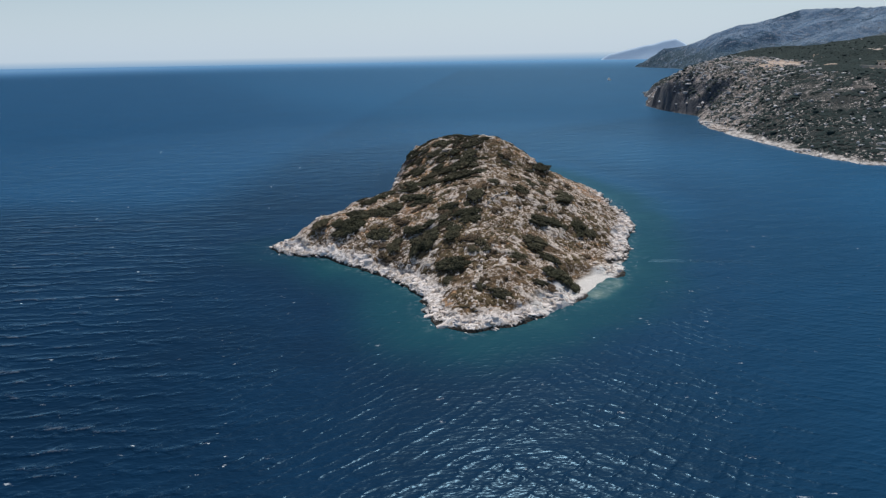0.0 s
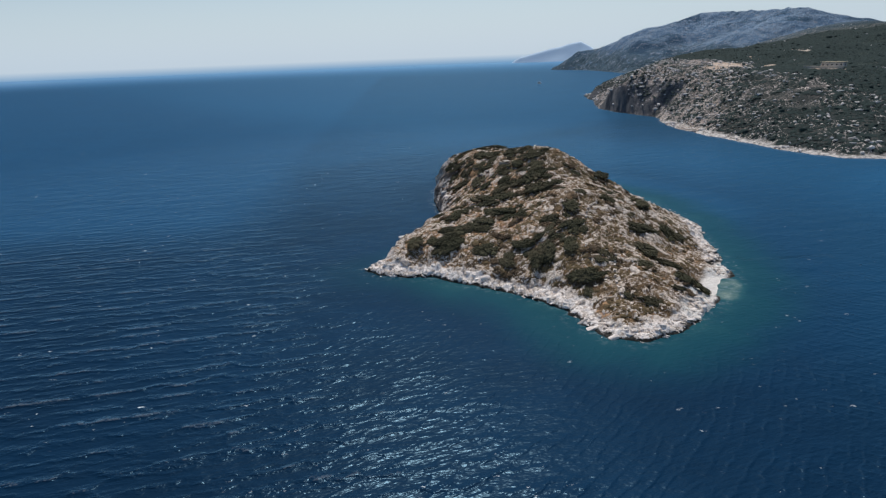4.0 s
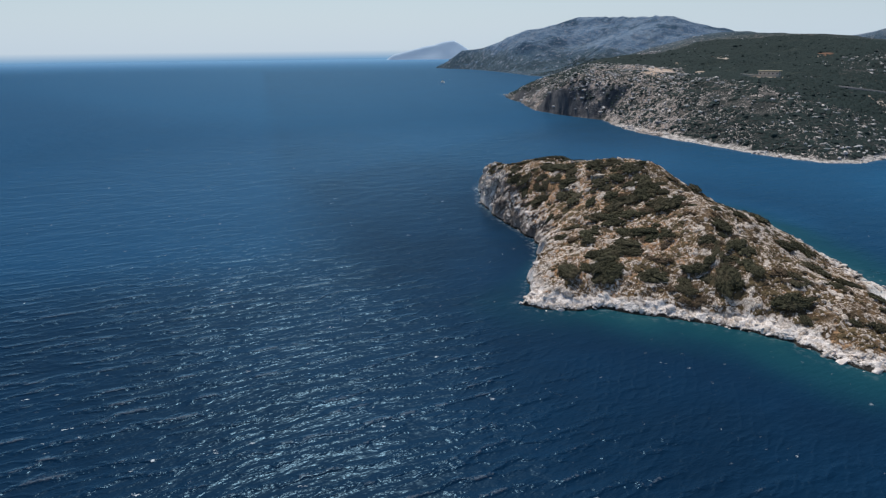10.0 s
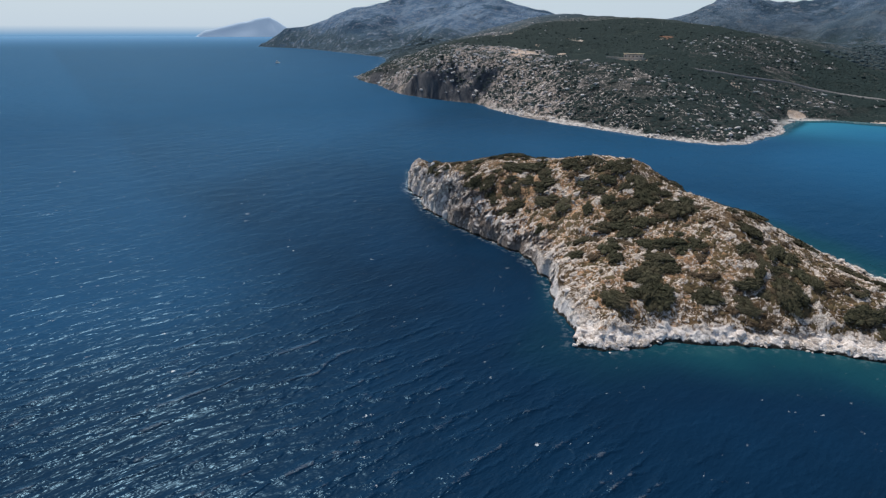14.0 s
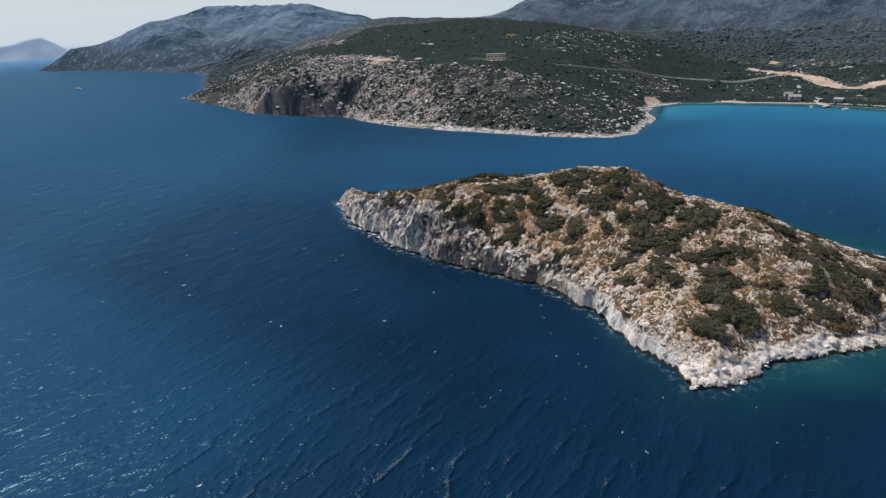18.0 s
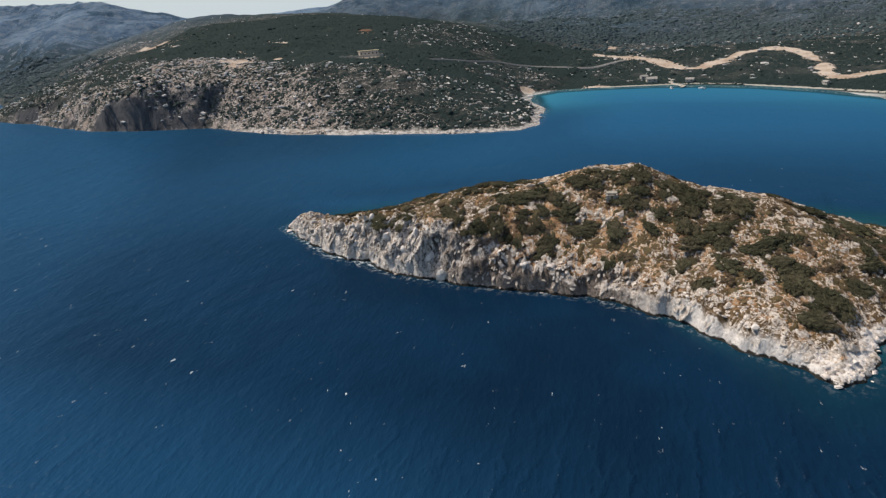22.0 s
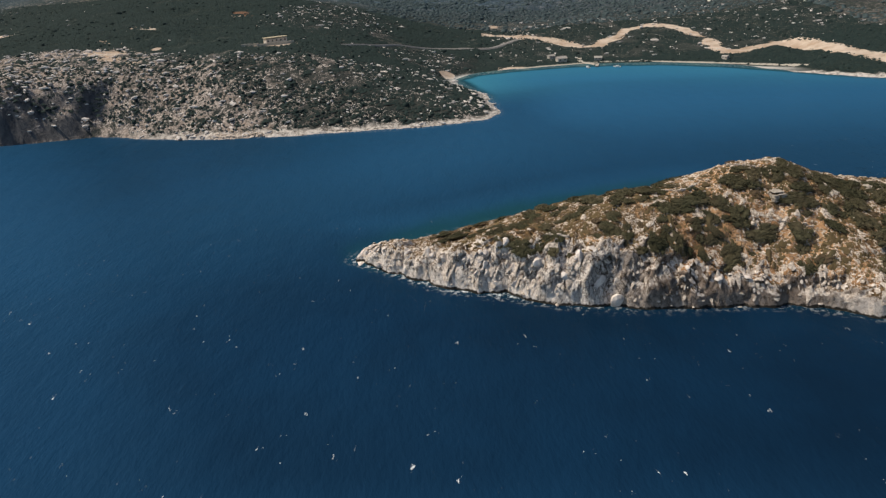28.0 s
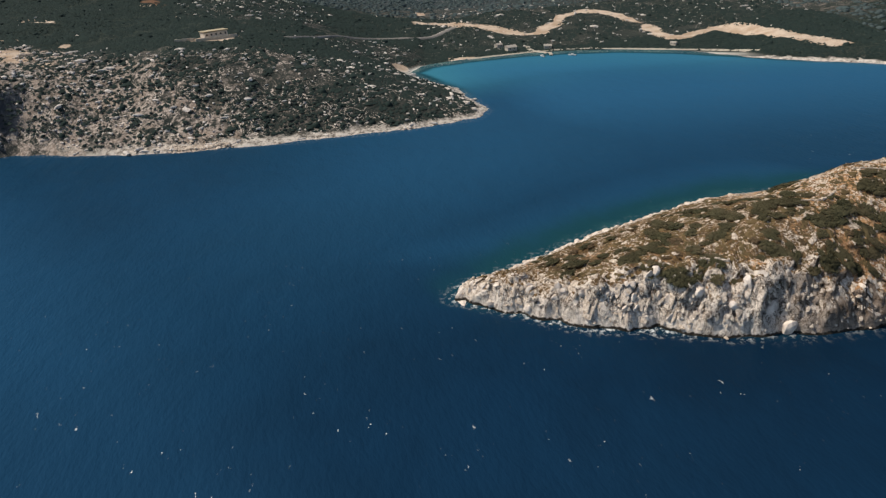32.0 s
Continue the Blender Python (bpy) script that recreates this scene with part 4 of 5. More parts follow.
def maquis_bush(lumps, foliage=None):
    """A wide evergreen bush, about 1 m in radius: a low stem and a crown of leaf clumps."""
    thing = new("dry_bush" if foliage else "maquis_bush")
    a, r = rng.uniform(0, 6.28, lumps), np.sqrt(rng.uniform(0, 1, lumps)) * 0.78
    c = np.stack([r * np.cos(a), r * np.sin(a), 0.02 + 0.5 * np.sqrt(1 - r * r) + rng.uniform(-0.04, 0.04, lumps)], 1)
    v, f = leaves(c, rng.uniform(0.28, 0.40, lumps), 100, 0.045)
    crown = new("crown", mesh_from("crown", v, f, foliage or BUSH, False))
    crown.parent = thing
    bm = bmesh.new()
    for k in range(4):
        a = k * 1.6 + rng.uniform(0, 1)
        bmesh.ops.create_cone(bm, segments=6, radius1=0.05, radius2=0.025, depth=0.6,
                              matrix=Matrix.Translation((0.15 * math.cos(a), 0.15 * math.sin(a), 0.1)) @ Matrix.Rotation(0.5, 4, (-math.sin(a), math.cos(a), 0)))
    me = bpy.data.meshes.new("stem")
    bm.to_mesh(me)
    bm.free()
    me.materials.append(BARK)
    stem = new("stem", me)
    stem.parent = thing
    if foliage:
        return tagged(thing, "dry brown thorn bush between pale rocks", "bush", "dry bushes on the island")
    return tagged(thing, "dense dark green maquis bush on stony ground", "bush", "bushes on the island")


def on_island(x, y):
    z, d = island_height(np.array(x, float), np.array(y, float))
    return z, d


# the bushes that stand out, by where they grow
NORTH_BUSHES = [(-3, 235), (-2, 221), (-2, 268), (-2, 260), (-1, 256), (2, 254), (0, 249), (3, 245), (-1, 238), (2, 238), (10, 252), (12, 247), (10, 242),
                (14, 238), (19, 233), (23, 228), (4, 268), (7, 229), (6, 221), (12, 234), (22, 222), (25, 217), (19, 217), (24, 210), (15, 215), (14, 211),
                (25, 205), (22, 204), (17, 203), (12, 204), (12, 196), (8, 198), (7, 195), (18, 262), (24, 252), (22, 270), (30, 262), (12, 275)]
MIDDLE_BUSHES = [(21, 196), (22, 192), (6, 188), (9, 185), (10, 182), (13, 179), (4, 186), (27, 175), (1, 178), (2, 182), (-3, 203), (-3, 193), (-6, 188),
                 (-6, 212), (-10, 198), (-8, 180), (-7, 176), (-6, 173), (-10, 174), (-9, 171), (-18, 176), (11, 163), (12, 159), (2, 166), (20, 171),
                 (25, 166), (20, 162), (22, 158), (32, 184), (27, 196), (26, 201), (16, 158), (-1, 167)]
SOUTH_BUSHES = [(-4, 179), (-13, 176), (3, 178), (0, 166), (15, 155), (7, 161), (5, 201), (14, 181), (26, 163), (29, 150), (23, 143), (22, 154), (46, 171),
                (49, 174), (43, 158), (46, 150), (56, 177), (59, 176), (53, 191), (48, 200), (38, 146), (22, 138), (34, 130), (46, 141), (49, 142), (44, 193),
                (40, 184), (36, 206), (48, 215), (42, 228), (36, 246), (52, 236)]
kinds = [maquis_bush(n) for n in (17, 19, 22, 25, 27, 20)]
spots = [(x, y, rng.uniform(1.15, 2.0)) for x, y in NORTH_BUSHES] + [(x, y, rng.uniform(1.1, 1.9)) for x, y in MIDDLE_BUSHES + SOUTH_BUSHES]
spots += [(x + rng.uniform(-4, 4), y + rng.uniform(-4, 4), rng.uniform(0.75, 1.35)) for x, y in NORTH_BUSHES]
spots += [(x + rng.uniform(-5.5, 5.5), y + rng.uniform(-5.5, 5.5), rng.uniform(0.5, 1.05)) for x, y, r in spots[::2] + spots[::3]]
spots += [(rng.uniform(-8, 42), rng.uniform(250, 318), rng.uniform(0.5, 1.35)) for _ in range(105)]


def plant(kinds, spots):
    """Set bushes on the island's ground, leaning with its slope."""
    first = list(kinds)
    for i, (x, y, r) in enumerate(spots):
        z, d = on_island([x], [y])
        if d[0] < 5:
            continue
        gx1, gy1 = (float(g[0]) for g in island_slope(np.array([x]), np.array([y])))
        lean = Vector((-0.8 * gx1, -0.8 * gy1, 1)).to_track_quat("Z", "Y").to_matrix().to_4x4()
        m = Matrix.Translation((x, y, float(z[0]) - 0.12 * r)) @ lean @ pose(0, 0, 0, 0, 0, rng.uniform(0, 360)) @ Matrix.Diagonal((r * rng.uniform(1.0, 1.45), r * rng.uniform(0.85, 1.15), r * rng.uniform(0.62, 0.85), 1))
        if first:
            first.pop().matrix_basis = m
        else:
            copy_thing(kinds[i % len(kinds)], m)


plant(kinds, spots)
# dry bushes, thickest on the south slope
dry = [(rng.uniform(-10, 58), rng.uniform(132, 215), rng.uniform(0.7, 1.6)) for _ in range(110)] + [(rng.uniform(-8, 40), rng.uniform(215, 320), rng.uniform(0.5, 1.3)) for _ in range(100)]
plant([maquis_bush(n, DRYBUSH) for n in (9, 12, 15)], dry)

# dry low scrub all over the island
n = 64000
x, y = rng.uniform(-36, 80, n), rng.uniform(114, 344, n)
z, d = on_island(x, y)
thick = value_noise(x, y, 9, 51) + 0.7 * value_noise(x, y, 3.5, 52)
ok = (d > 5.5) & (z > 2.2) & (thick > -0.2 + 0.5 * rng.uniform(-1, 1, n)) & (outcrop(x, y, 4.0, 100) < 0.3)
s = np.exp(rng.normal(-1.05, 0.36, ok.sum()))
me = scatter("scrub", [lumpy(BALL0, 0.25, 0.8, True) for _ in range(7)], np.stack([x, y, z - 0.05], 1)[ok], np.stack([s * 1.25, s, s * 0.6], 1), SCRUB, False, island_slope(x[ok], y[ok]))
tagged(new("scrub", me), "low dry brown thorny scrub between pale rocks", "scrub", kind="stuff")

# pale rocks breaking through the ground
n = 42000
x, y = rng.uniform(-36, 80, n), rng.uniform(112, 346, n)
z, d = on_island(x, y)
worn_slope = ramp(y, 180, 200) * (1 - ramp(y, 236, 250)) * (1 - ramp(x, 14, 28))
rim = 1 - ramp(np.abs(x - np.interp(y, [205, 224, 238, 253, 271, 289, 307, 320, 336], [39, 40, 46, 51, 48, 47, 44, 38, 28])), 2, 6)
crown = 1 - ramp(np.hypot((x - 27) / 15, (y - 226) / 19), 0.5, 1.0)
bed = outcrop(x, y, 4.0, 100) + 0.3 * crown * rng.uniform(0, 1, n) + 0.55 * rim * rng.uniform(0, 1, n) * ramp(y, 200, 225) + rng.uniform(-0.35, 0.15, n) + 0.18 * worn_slope * rng.uniform(0, 1, n)
ok = (d > 0.5) & (z > 0.5) & ((bed > 0.68) | ((d < 6) & (rng.uniform(0, 1, n) < 0.6))) & (np.hypot(x - 56, y - 144) > 9)
s = np.exp(rng.normal(-1.12, 0.42, ok.sum()))
me = scatter("rocks", [lumpy(BALL0, 0.3, 0.7) for _ in range(9)], np.stack([x, y, z], 1)[ok],
             np.stack([s * rng.uniform(0.8, 2.2, len(s)), s, s * rng.uniform(0.35, 0.8, len(s))], 1), STONE, False, island_slope(x[ok], y[ok]))
tagged(new("rocks", me), "pale weathered limestone rocks scattered over the island", "rocks", kind="stuff")

# broken blocks of the cliff face and of the shelf along the shore
def angular():
    """A block of limestone, split along flat faces."""
    v, f = BALL1
    v = v * rng.uniform(0.9, 1.1, (len(v), 1))
    for _ in range(8):
        w = rng.normal(size=3)
        w /= np.linalg.norm(w)
        v = v - np.maximum(v @ w - rng.uniform(0.45, 0.75), 0)[:, None] * w
    return v, f


def split_blocks(name, places, sizes, lean, material):
    """One mesh of angular blocks, each turned and leaning its own way."""
    kinds = [angular() for _ in range(14)]
    vs, fs, base = [], [], 0
    for p, size in zip(places, sizes):
        tv, tf = kinds[rng.integers(len(kinds))]
        turn = np.array(Euler((rng.normal(lean, 0.22), rng.normal(0, 0.22), rng.uniform(-0.7, 0.7) + rng.integers(2) * math.pi)).to_matrix())
        vs.append((tv * size) @ turn.T + p)
        fs.append(tf + base)
        base += len(tv)
    return mesh_from(name, np.concatenate(vs), np.concatenate(fs), material, False)


n = 60000
x, y = rng.uniform(-42, 84, n), rng.uniform(110, 346, n)
z, d = on_island(x, y)
run = np.hypot(*island_slope(x, y))
face = (d > 0.3) & (d < 7) & (run > 0.9) & (y > 266) & (x < 24) & (rng.uniform(0, 1, n) < 0.12)
r = np.exp(rng.normal(-0.4, 0.4, face.sum()))
me = split_blocks("cliff_blocks", np.stack([x, y, z - 0.25], 1)[face], np.stack([r * 0.75, r * 1.0, r * rng.uniform(0.9, 1.7, len(r))], 1), 0.45, CRAG)
tagged(new("cliff_blocks", me), "fractured pale limestone blocks of the sea cliff", "rocks", kind="stuff")
strand_free = np.hypot((x - 57) / 13, (y - 144) / 12) > 1
shelf = (d > -1.0) & (d < 4.2) & (run < 1.1) & strand_free & (rng.uniform(0, 1, n) < 0.2)
r = np.exp(rng.normal(-0.68, 0.4, shelf.sum()))
me = split_blocks("shelf_blocks", np.stack([x, y, np.maximum(z - 0.08, -0.3)], 1)[shelf], np.stack([r * 1.3, r * 0.9, r * rng.uniform(0.28, 0.5, len(r))], 1), 0.08, BLEACHED)
tagged(new("shelf_blocks", me), "jagged bleached limestone ledges along the waterline", "rocks", kind="stuff")

# boulders along the water's edge
shore = ISLAND_RING
kinds = []
for k in range(5):
    v, f = lumpy(BALL2, 0.09, 0.75)
    v = v * (1 + 0.16 * np.sin(3 * v[:, [1]] + k) * np.cos(4 * v[:, [0]]))
    kinds.append(tagged(new("boulder", mesh_from("boulder", v, f, STONE, False)), "large pale limestone boulder at the waterline", "boulder", "boulders on the shore"))
first = set(kinds)
for i in range(110):
    px, py = shore[rng.integers(len(shore))] + rng.uniform(-2.2, 2.2, 2)
    z, d = on_island([px], [py])
    if not -0.6 < d[0] < 4 or np.hypot(px - 57, py - 143) < 11:
        continue
    r = rng.uniform(0.35, 0.8)
    m = pose(px, py, max(float(z[0]), -0.2) + 0.05 * r, rng.uniform(-20, 20), rng.uniform(-20, 20), rng.uniform(0, 360)) @ Matrix.Diagonal((r * 1.3, r, r * 0.8, 1))
    if first:
        first.pop().matrix_basis = m
    else:
        copy_thing(kinds[i % 5], m)

# woods and maquis of the mainland
def smooth_wood(x, y):
    """Where the hill is under closed wood with no rock showing, 0 to 1."""
    return np.clip(1.1 - 4.5 * stone_cover(x, y), 0, 1)


def tuft():
    """A low rounded clump of leaves, six leaning sides."""
    a = np.arange(6) * math.pi / 3 + rng.uniform(-0.3, 0.3, 6)
    r = rng.uniform(0.8, 1.15, 6)
    v = np.concatenate([np.stack([r * np.cos(a), r * np.sin(a), rng.uniform(-0.4, 0.0, 6)], 1), [[rng.uniform(-0.3, 0.3), rng.uniform(-0.3, 0.3), 0.85]]])
    return v, np.array([[k, (k + 1) % 6, 6] for k in range(6)])


def wooded(n, clear):
    """Plan points on the mainland's near slopes, off the tracks and the bare rock."""
    x, y = rng.uniform(186, 560, n), rng.uniform(20, 900, n)
    free = (0.42 * rocky_coast(x, y) < rng.uniform(0, 1, n)) & ((outcrop(x, y, 9.0, 120) < rng.uniform(0.5, 1.3, n)) | (smooth_wood(x, y) > 0.5))
    x, y = x[free], y[free]
    z, d = main_height(x, y)
    track = -coast_distance(x, y, np.array(TRACK + TRACK[::-1]))
    road = -coast_distance(x, y, np.array(ROAD + ROAD[::-1]))
    sandy = ramp(x, 300, 345) * ramp(y, 40, 90) * (1 - ramp(y, 340, 356))
    ok = (d > 7 + 5 * sandy) & (value_noise(x, y, 26, 61) + 0.8 * value_noise(x, y, 8, 62) > clear) & (track > rng.uniform(4, 11, len(x))) & (road > 4)
    for px, py, r in ((276, 584, 16), (293, 466, 13), (352, 352, 9), (385, 300, 9), (440, 550, 9), (306, 561, 6)):
        ok &= np.hypot(x - px, y - py) > r
    return np.stack([x, y, z], 1)[ok]


places = wooded(150000, -0.55)
closed = wooded(120000, -0.95)
places = np.concatenate([places, closed[smooth_wood(closed[:, 0], closed[:, 1]) > 0.4]])
s = np.exp(rng.normal(-0.2, 0.38, len(places)))
me = scatter("maquis", [tuft() for _ in range(9)], places, np.stack([s * 1.2, s * 1.05, s * 0.68], 1), PINE, True)
tagged(new("maquis", me), "dark green maquis on the hillside", "scrubland", kind="stuff")
places = wooded(7000, -0.5)
s = np.exp(rng.normal(-0.1, 0.34, len(places)))
me = scatter("pines", [lumpy(BALL0, 0.2, 1.0, True) for _ in range(9)], places, np.stack([s * 1.15, s, s * 0.75], 1), PINE, True)
tagged(new("pines", me), "small dark pines and carob trees on the hillside", "woodland", kind="stuff")
n = 80000
x, y = rng.uniform(240, 1150, n), rng.uniform(-250, 1500, n)
z, d = main_height(x, y)
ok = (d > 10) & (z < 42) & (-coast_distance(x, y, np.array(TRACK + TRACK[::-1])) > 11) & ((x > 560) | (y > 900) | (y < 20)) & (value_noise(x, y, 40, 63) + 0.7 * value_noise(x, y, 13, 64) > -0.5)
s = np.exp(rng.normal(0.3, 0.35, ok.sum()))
me = scatter("woods", [lumpy(BALL0, 0.2, 1.0, True) for _ in range(7)], np.stack([x, y, z], 1)[ok], np.stack([s * 1.4, s * 1.2, s * 0.6], 1), HAZY_WOODS, True)
tagged(new("woods", me), "woods on the slopes behind the bay, paled blue for haze", "woodland", kind="stuff")


n = 520000
x, y = rng.uniform(184, 620, n), rng.uniform(20, 1040, n)
row = outcrop(x, y, 7.0, 120)
hit = stone_cover(x, y) * (0.008 + 0.12 * row) > rng.uniform(0, 1, n)
x, y = x[hit], y[hit]
z, d = main_height(x, y)
ok = d > 0.5
s = np.exp(rng.normal(-0.5, 0.42, ok.sum()))
me = scatter("stones", [lumpy(BALL0, 0.3, 0.75) for _ in range(7)], np.stack([x, y, z + 0.35], 1)[ok], np.stack([s * rng.uniform(0.9, 3.4, len(s)), s * 0.75, s * 0.95], 1), OUTCROP)
tagged(new("stones", me), "grey-white limestone outcrops among the maquis", "rocks", kind="stuff")

# broken rocks along the mainland's waterline
ring = MAIN_RING[(MAIN_RING[:, 1] > 345) & (MAIN_RING[:, 1] < 760) & (MAIN_RING[:, 0] < 420)]
n = 9000
k = rng.integers(0, len(ring) - 1, n)
t = rng.uniform(0, 1, (n, 1))
xy = ring[k] * (1 - t) + ring[k + 1] * t + rng.normal(0, 3.0, (n, 2))
z, d = main_height(xy[:, 0], xy[:, 1])
ok = (d > -1.0) & (d < 9) & (np.hypot(*(ring[k + 1] - ring[k]).T) < 25)
s = np.exp(rng.normal(-0.75, 0.45, ok.sum()))
me = scatter("shore_rocks", [lumpy(BALL0, 0.3, 0.75) for _ in range(7)], np.stack([xy[:, 0], xy[:, 1], np.maximum(z, -0.1) + 0.1], 1)[ok], np.stack([s * rng.uniform(0.9, 2.0, len(s)), s, s * 0.8], 1), STONE)
tagged(new("shore_rocks", me), "pale broken limestone along the waterline", "rocks", kind="stuff")

# far island on the horizon
xs, ys = np.arange(620, 1440, 14), np.arange(4050, 4560, 14)
gx, gy, quads = sheet(xs, ys)
t = (gx - 690) / 640
top = np.interp(t, [0, 0.1, 0.35, 0.6, 0.72, 0.8, 0.9, 1.0], [0, 44, 78, 112, 124, 100, 60, 0])
gz = np.maximum(top - 0.9 * np.abs(gy - 4250) + 5 * value_noise(gx, gy, 60, 71), -12) - 4
me = mesh_from("far_island", np.stack([gx, gy, gz], -1).reshape(-1, 3), quads, HAZE)
tagged(new("far_island", me), "hazy blue mountainous island on the horizon", "island", kind="structure")

# ---- built things ----
PLASTER = plain_material("sunlit pale plaster", (0.50, 0.45, 0.39), (0.66, 0.61, 0.54), 0.8, 0.85, 0.02)
ROOF_TILE = plain_material("faded roof sheeting", (0.34, 0.30, 0.27), (0.52, 0.48, 0.44), 2.0, 0.85, 0.03)
CONCRETE = plain_material("pale concrete", (0.42, 0.38, 0.32), (0.58, 0.53, 0.45), 0.9, 0.9, 0.03)
ASPHALT = plain_material("sun-bleached asphalt", (0.20, 0.19, 0.18), (0.30, 0.285, 0.27), 0.8)
HULL = plain_material("white boat paint", (0.68, 0.68, 0.66), (0.80, 0.80, 0.78), 1.5, 0.35, 0.005, 0.5)
DARK = plain_material("dark opening", (0.02, 0.022, 0.025), (0.035, 0.036, 0.04), 2.0, 0.5, 0.01)
CANVAS = plain_material("straw-coloured awning", (0.45, 0.38, 0.26), (0.58, 0.50, 0.36), 1.2, 0.9, 0.02)


def part(name, bm, material, parent=None, label=""):
    me = bpy.data.meshes.new(name)
    bmesh.ops.recalc_face_normals(bm, faces=bm.faces)
    bm.to_mesh(me)
    bm.free()
    me.materials.append(material)
    ob = new(name, me)
    ob.parent = parent
    return tagged(ob, label) if label else ob


def boxes(*specs, bevel=0.0, uneven=0.0):
    """A bmesh of boxes: centre x, y, z and size x, y, z for each."""
    bm = bmesh.new()
    for x, y, z, sx, sy, sz in specs:
        bmesh.ops.create_cube(bm, size=1, matrix=Matrix.Translation((x, y, z)) @ Matrix.Diagonal((sx, sy, sz, 1)))
    if bevel:
        bmesh.ops.bevel(bm, geom=bm.edges[:], offset=bevel, segments=1, affect="EDGES")
    if uneven:
        for v in bm.verts:
            v.co += Vector(rng.uniform(-uneven, uneven, 3))
    return bm


def rubble_wall(length, height, thick, top_wear):
    """A dry-stone wall along x, of stones laid in rough courses, worn down unevenly along its top."""
    bm = bmesh.new()
    z, k = 0.0, 0
    while z < height:
        h = rng.uniform(0.2, 0.3)
        x = -length / 2 - (0.15 if k % 2 else 0)
        while x < length / 2:
            w = rng.uniform(0.3, 0.55)
            if z + h < height - top_wear * (0.5 + 0.5 * math.sin(2.3 * x + 1)):
                bmesh.ops.create_cube(bm, size=1, matrix=Matrix.Translation((x + w / 2, rng.uniform(-0.04, 0.04), z + h / 2)) @ pose(0, 0, 0, 0, 0, rng.uniform(-4, 4)) @ Matrix.Diagonal((w * 1.02, thick, h * 1.02, 1)))
            x += w
        z += h
        k += 1
    return bm


def hut():
    """A roofless stone hut near the summit, with a doorway and a small window."""
    thing = tagged(new("stone_hut"), "small ruined stone hut with a doorway near the summit", "hut")
    for name, (x, y, turn, length, high) in {"side_wall": (0, -1.35, 0, 3.6, 2.5), "back_wall": (1.65, 0, 90, 2.7, 2.6), "north_wall": (0, 1.35, 0, 3.6, 2.2)}.items():
        w = part("wall", rubble_wall(length, high, 0.45, 0.5), WALL, thing)
        w.matrix_basis = pose(x, y, -0.3, 0, 0, turn)
    for y in (-0.95, 0.95):
        w = part("wall", rubble_wall(0.85, 2.5, 0.45, 0.2), WALL, thing)
        w.matrix_basis = pose(-1.65, y, -0.3, 0, 0, 90)
    part("lintel", boxes((-1.65, 0, 2.02, 0.5, 1.5, 0.22), bevel=0.03, uneven=0.02), STONE, thing, "single long limestone lintel")
    part("roof_slab", boxes((0.5, 0, 2.3, 2.4, 2.9, 0.16), bevel=0.03, uneven=0.05), WALL, thing, "grey flat roof slab, partly broken away")
    return thing


z, d = on_island([15.8], [223.6])
hut().matrix_basis = pose(15.8, 223.6, float(z[0]) - 0.2, 0, 0, 12) @ Matrix.Diagonal((0.95, 0.95, 0.85, 1))


def along(points, height_of, lift):
    p = rounded(points, False, 2.0)
    z, d = height_of(p[:, 0], p[:, 1])
    return np.stack([p[:, 0], p[:, 1], z + lift], 1)


def terrace_wall(points, high):
    """A low dry-stone wall that follows the ground."""
    thing = tagged(new("terrace_wall"), "low broken dry-stone wall on the hill", "wall", "old walls on the island")
    p = along(points, island_height, -0.25)
    for a, b in zip(p, p[1:]):
        length = float(np.hypot(*(b - a)[:2])) + 0.2
        w = part("wall_section", rubble_wall(length, high, 0.5, 0.25), STONE, thing)
        m = (a + b) / 2
        w.matrix_basis = pose(*m, 0, 0, math.degrees(math.atan2(b[1] - a[1], b[0] - a[0])))
    return thing


for line, high in (([(6.6, 286), (5, 283), (2.6, 278)], 1.1), ([(28.5, 233), (27.5, 229), (26.3, 225)], 1.0), ([(20, 243), (18, 247), (18.5, 252)], 0.8),
                   ([(30, 170), (33, 176), (37, 181)], 0.8), ([(28, 132), (29, 140), (31, 147), (33, 152)], 0.7), ([(12, 228), (9, 224), (8, 217)], 0.7)):
    terrace_wall(line, high)


def ribbon(name, points, width, material, label, category, lift=0.25, thick=0.3):
    """A road laid on the mainland's ground, with edges."""
    p = rounded(points, False, 3.0)
    t = np.gradient(p, axis=0)
    t /= np.linalg.norm(t, axis=1)[:, None]
    side = np.stack([-t[:, 1], t[:, 0]], 1)
    z = main_height(p[:, 0], p[:, 1])[0]
    z = np.convolve(np.pad(z, 4, mode="edge"), np.ones(9) / 9, "valid") + lift
    rows = [np.concatenate([p + side * w, (z + dz)[:, None]], 1) for w, dz in ((-width / 2 - 0.8, -thick * 5), (-width / 2, 0), (width / 2, 0), (width / 2 + 0.8, -thick * 5))]
    n = len(p)
    i = np.arange(n - 1)
    faces = np.concatenate([np.stack([i + k * n, i + 1 + k * n, i + 1 + (k + 1) * n, i + (k + 1) * n], 1) for k in range(3)])
    return tagged(new(name, mesh_from(name, np.concatenate(rows), faces, material)), label, category, kind="structure")


ribbon("road", ROAD, 5.5, ASPHALT, "grey coastal road cut along the foot of the hill", "road", 0.6)
ribbon("road", [(414, 246), (404, 247), (396, 244), (390, 238), (384, 236)], 3.5, CONCRETE, "pale concrete ramp down to the beach", "ramp", 0.5)
ribbon("road", [(384, 300), (392, 265), (396, 235), (390, 200), (372, 165), (350, 130), (318, 100)], 4.5, CONCRETE, "pale dirt road behind the beach", "road", 0.3)


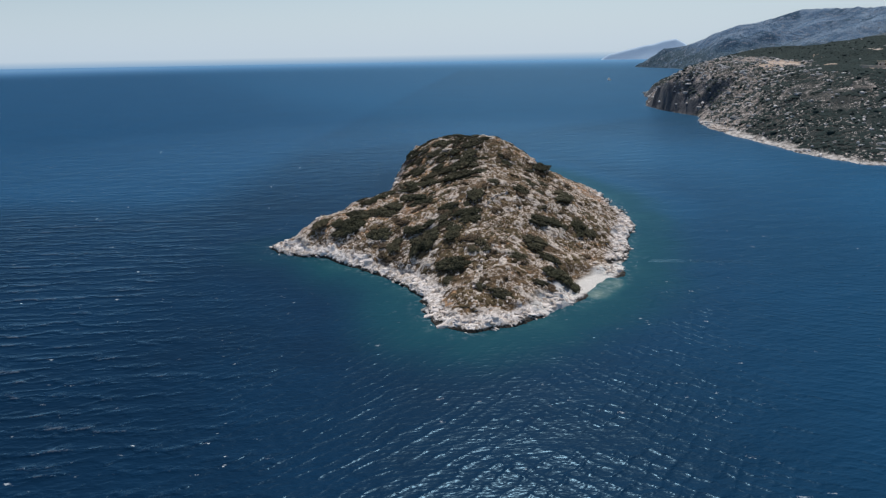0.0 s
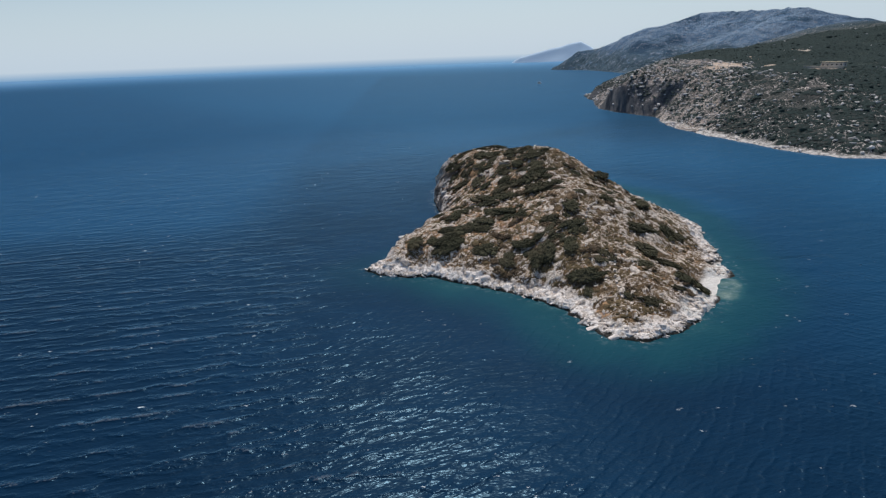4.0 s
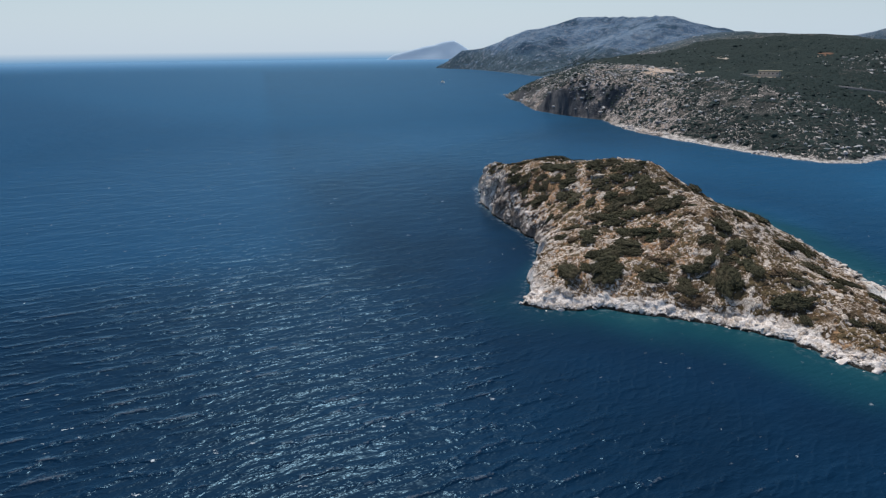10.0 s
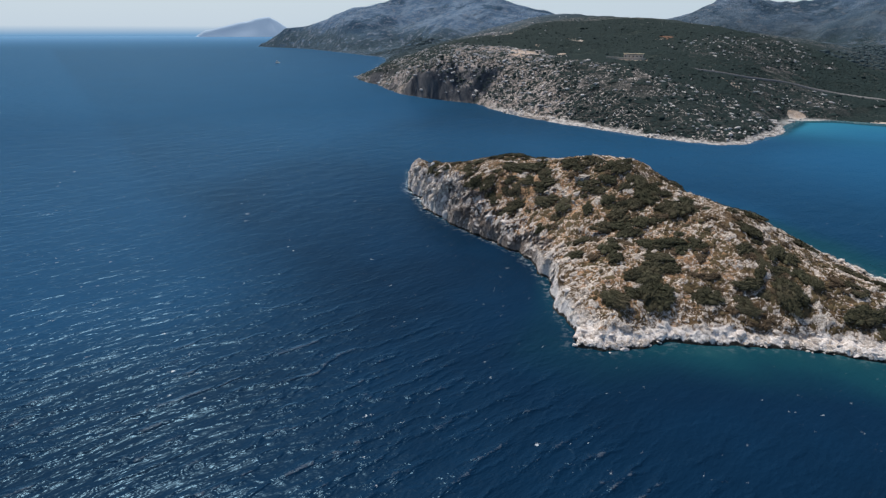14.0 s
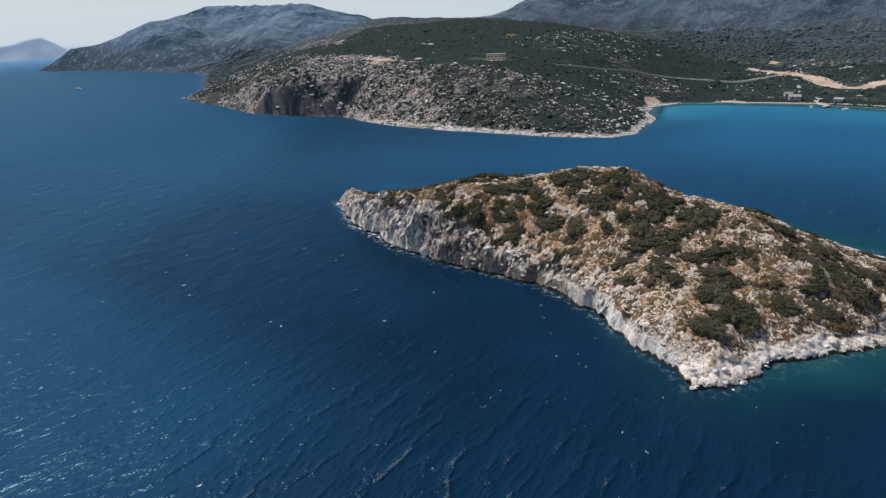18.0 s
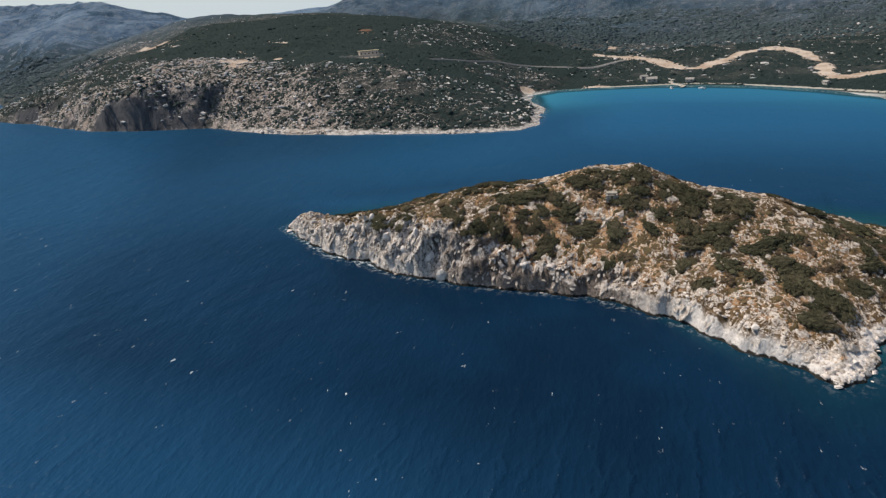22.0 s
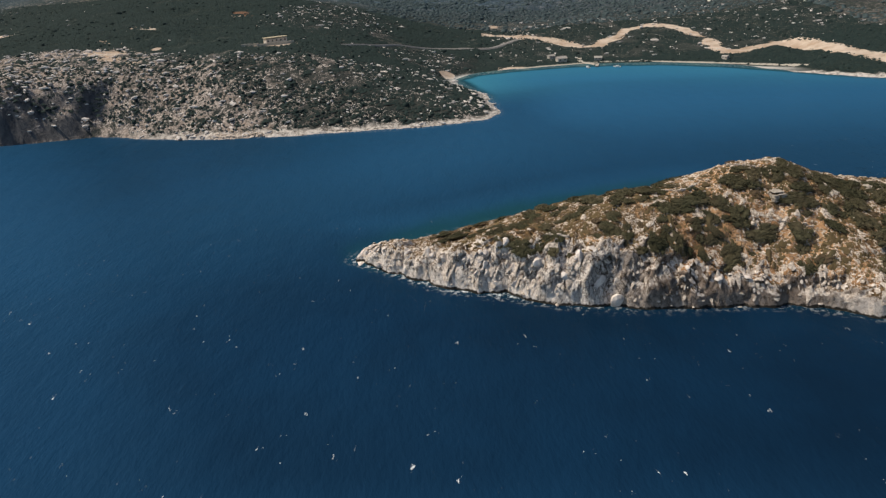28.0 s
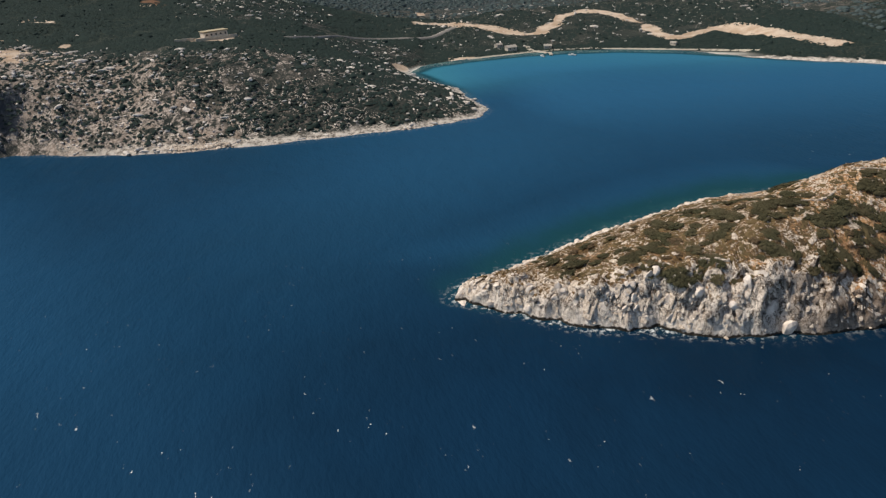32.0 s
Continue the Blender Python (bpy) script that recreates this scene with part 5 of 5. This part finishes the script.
def pier():
    thing = tagged(new("pier"), "low pale concrete jetty at the beach", "jetty")
    part("deck", boxes((0, 0, 0.75, 12, 2.4, 0.35), bevel=0.04), CONCRETE, thing)
    for x in (-5, -1.5, 2, 5.4):
        for y in (-0.9, 0.9):
            part("pile", boxes((x, y, -0.4, 0.35, 0.35, 2.0)), CONCRETE, thing)
    return thing


pier().matrix_basis = pose(378, 235, 0, 0, 0, 172)


def boat(length, colour, cabin):
    """A small motor boat, afloat: hull, deck, cabin and windscreen."""
    thing = tagged(new("motor_boat"), "small white motor boat moored off the beach" if not cabin else "white excursion boat with a cabin on the sea", "boat", "boats in the bay")
    n, v = 13, []
    bm = bmesh.new()
    rings = []
    for i in range(n):
        t = i / (n - 1)
        half = 0.17 * length * (1 - max(0, (t - 0.45) / 0.55) ** 2.2) * (0.9 + 0.1 * math.sin(math.pi * t))
        x, keel, rail = (t - 0.5) * length, -0.06 * length * (1 - t ** 4), 0.10 * length * (1 + 0.5 * t * t)
        rings.append([bm.verts.new(c) for c in ((x, -half, rail), (x, -half * 0.85, 0.02 * length), (x, -0.02, keel), (x, half * 0.85, 0.02 * length), (x, half, rail), (x, half * 0.7, rail - 0.03 * length), (x, -half * 0.7, rail - 0.03 * length))])
    for a, b in zip(rings, rings[1:]):
        for k in range(7):
            bm.faces.new((a[k], a[(k + 1) % 7], b[(k + 1) % 7], b[k]))
    bm.faces.new(rings[0])
    bmesh.ops.remove_doubles(bm, verts=bm.verts, dist=0.001)
    part("hull", bm, HULL, thing)
    part("cabin", boxes((-0.04 * length, 0, 0.17 * length, 0.34 * length, 0.22 * length, 0.12 * length), bevel=0.02 * length), HULL, thing)
    part("windscreen", boxes((0.14 * length, 0, 0.18 * length, 0.02 * length, 0.19 * length, 0.07 * length)), DARK, thing, "dark windscreen")
    part("awning" if cabin else "outboard", boxes((-0.15 * length, 0, 0.28 * length, 0.4 * length, 0.25 * length, 0.02 * length)) if cabin else boxes((-0.53 * length, 0, 0.08 * length, 0.05 * length, 0.06 * length, 0.16 * length), bevel=0.01), CANVAS if cabin else DARK, thing)
    return thing


first = boat(6.0, HULL, False)
first.matrix_basis = pose(367, 221, 0.05, 0, 0, 60)
for x, y, a in ((371, 243, 20),):
    copy_thing(first, pose(x, y, 0.05, 0, 0, a))
boat(14.0, HULL, True).matrix_basis = pose(245, 1250, 0.1, 0, 0, 100)


def house(w, l, h, flat):
    """A small house with window and door openings set into its walls and a roof that overhangs."""
    thing = new("house")
    body = part("wall", boxes((0, 0, h / 2 - 0.5, w, l, h + 1), bevel=0.03), PLASTER, thing)
    for k in range(max(2, int(l / 3))):
        y = -l / 2 + (k + 0.5) * l / max(2, int(l / 3))
        part("window", boxes((-w / 2, y, h * 0.58, 0.12, 1.0, 1.1)), DARK, thing)
    part("door", boxes((0.3, -l / 2, 1.0, 1.0, 0.12, 2.0)), DARK, thing, "dark doorway")
    if flat:
        part("roof", boxes((0, 0, h + 0.62, w + 1.2, l + 1.4, 0.3), bevel=0.05), CANVAS, thing, "pale flat roof with a deep overhang")
    else:
        bm = bmesh.new()
        a, b = w / 2 + 0.4, l / 2 + 0.4
        v = [bm.verts.new(c) for c in ((-a, -b, h), (a, -b, h), (a, b, h), (-a, b, h), (0, -b, h + 1.5), (0, b, h + 1.5))]
        for f in ((0, 1, 2, 3), (0, 4, 5, 3), (1, 2, 5, 4), (0, 1, 4), (2, 3, 5)):
            bm.faces.new([v[i] for i in f])
        part("roof", bm, ROOF_TILE, thing)
    return thing


def on_main(x, y):
    return float(main_height(np.array([x], float), np.array([y], float))[0][0])


villa = tagged(house(7, 15, 3.2, True), "long low pale building with a flat roof on a cleared terrace", "house")
villa.matrix_basis = pose(299, 466, on_main(299, 466) + 0.3, 0, 0, 38)
villa_terrace = tagged(new("retaining_wall"), "pale retaining walls below the building's terrace", "wall")
part("wall_section", boxes((0, 0, 0.6, 0.6, 26, 2.4), bevel=0.05), CONCRETE, villa_terrace).matrix_basis = pose(289, 462, on_main(289, 462), 0, 0, 35)
part("wall_section", boxes((0, 0, 0.6, 0.6, 12, 2.2), bevel=0.05), CONCRETE, villa_terrace).matrix_basis = pose(291, 482, on_main(291, 482), 0, 0, 10)
cottage = tagged(house(6, 8, 2.8, False), "small plastered house with a faded roof behind the beach", "house", "houses behind the beach")
cottage.matrix_basis = pose(404, 262, on_main(404, 262) + 0.3, 0, 0, 20)
for x, y, a in ((402, 232, -10), (418, 270, 30), (372, 140, -50)):
    copy_thing(cottage, pose(x, y, on_main(x, y) + 0.3, 0, 0, a) @ Matrix.Diagonal((rng.uniform(0.55, 0.8),) * 3 + (1,)))
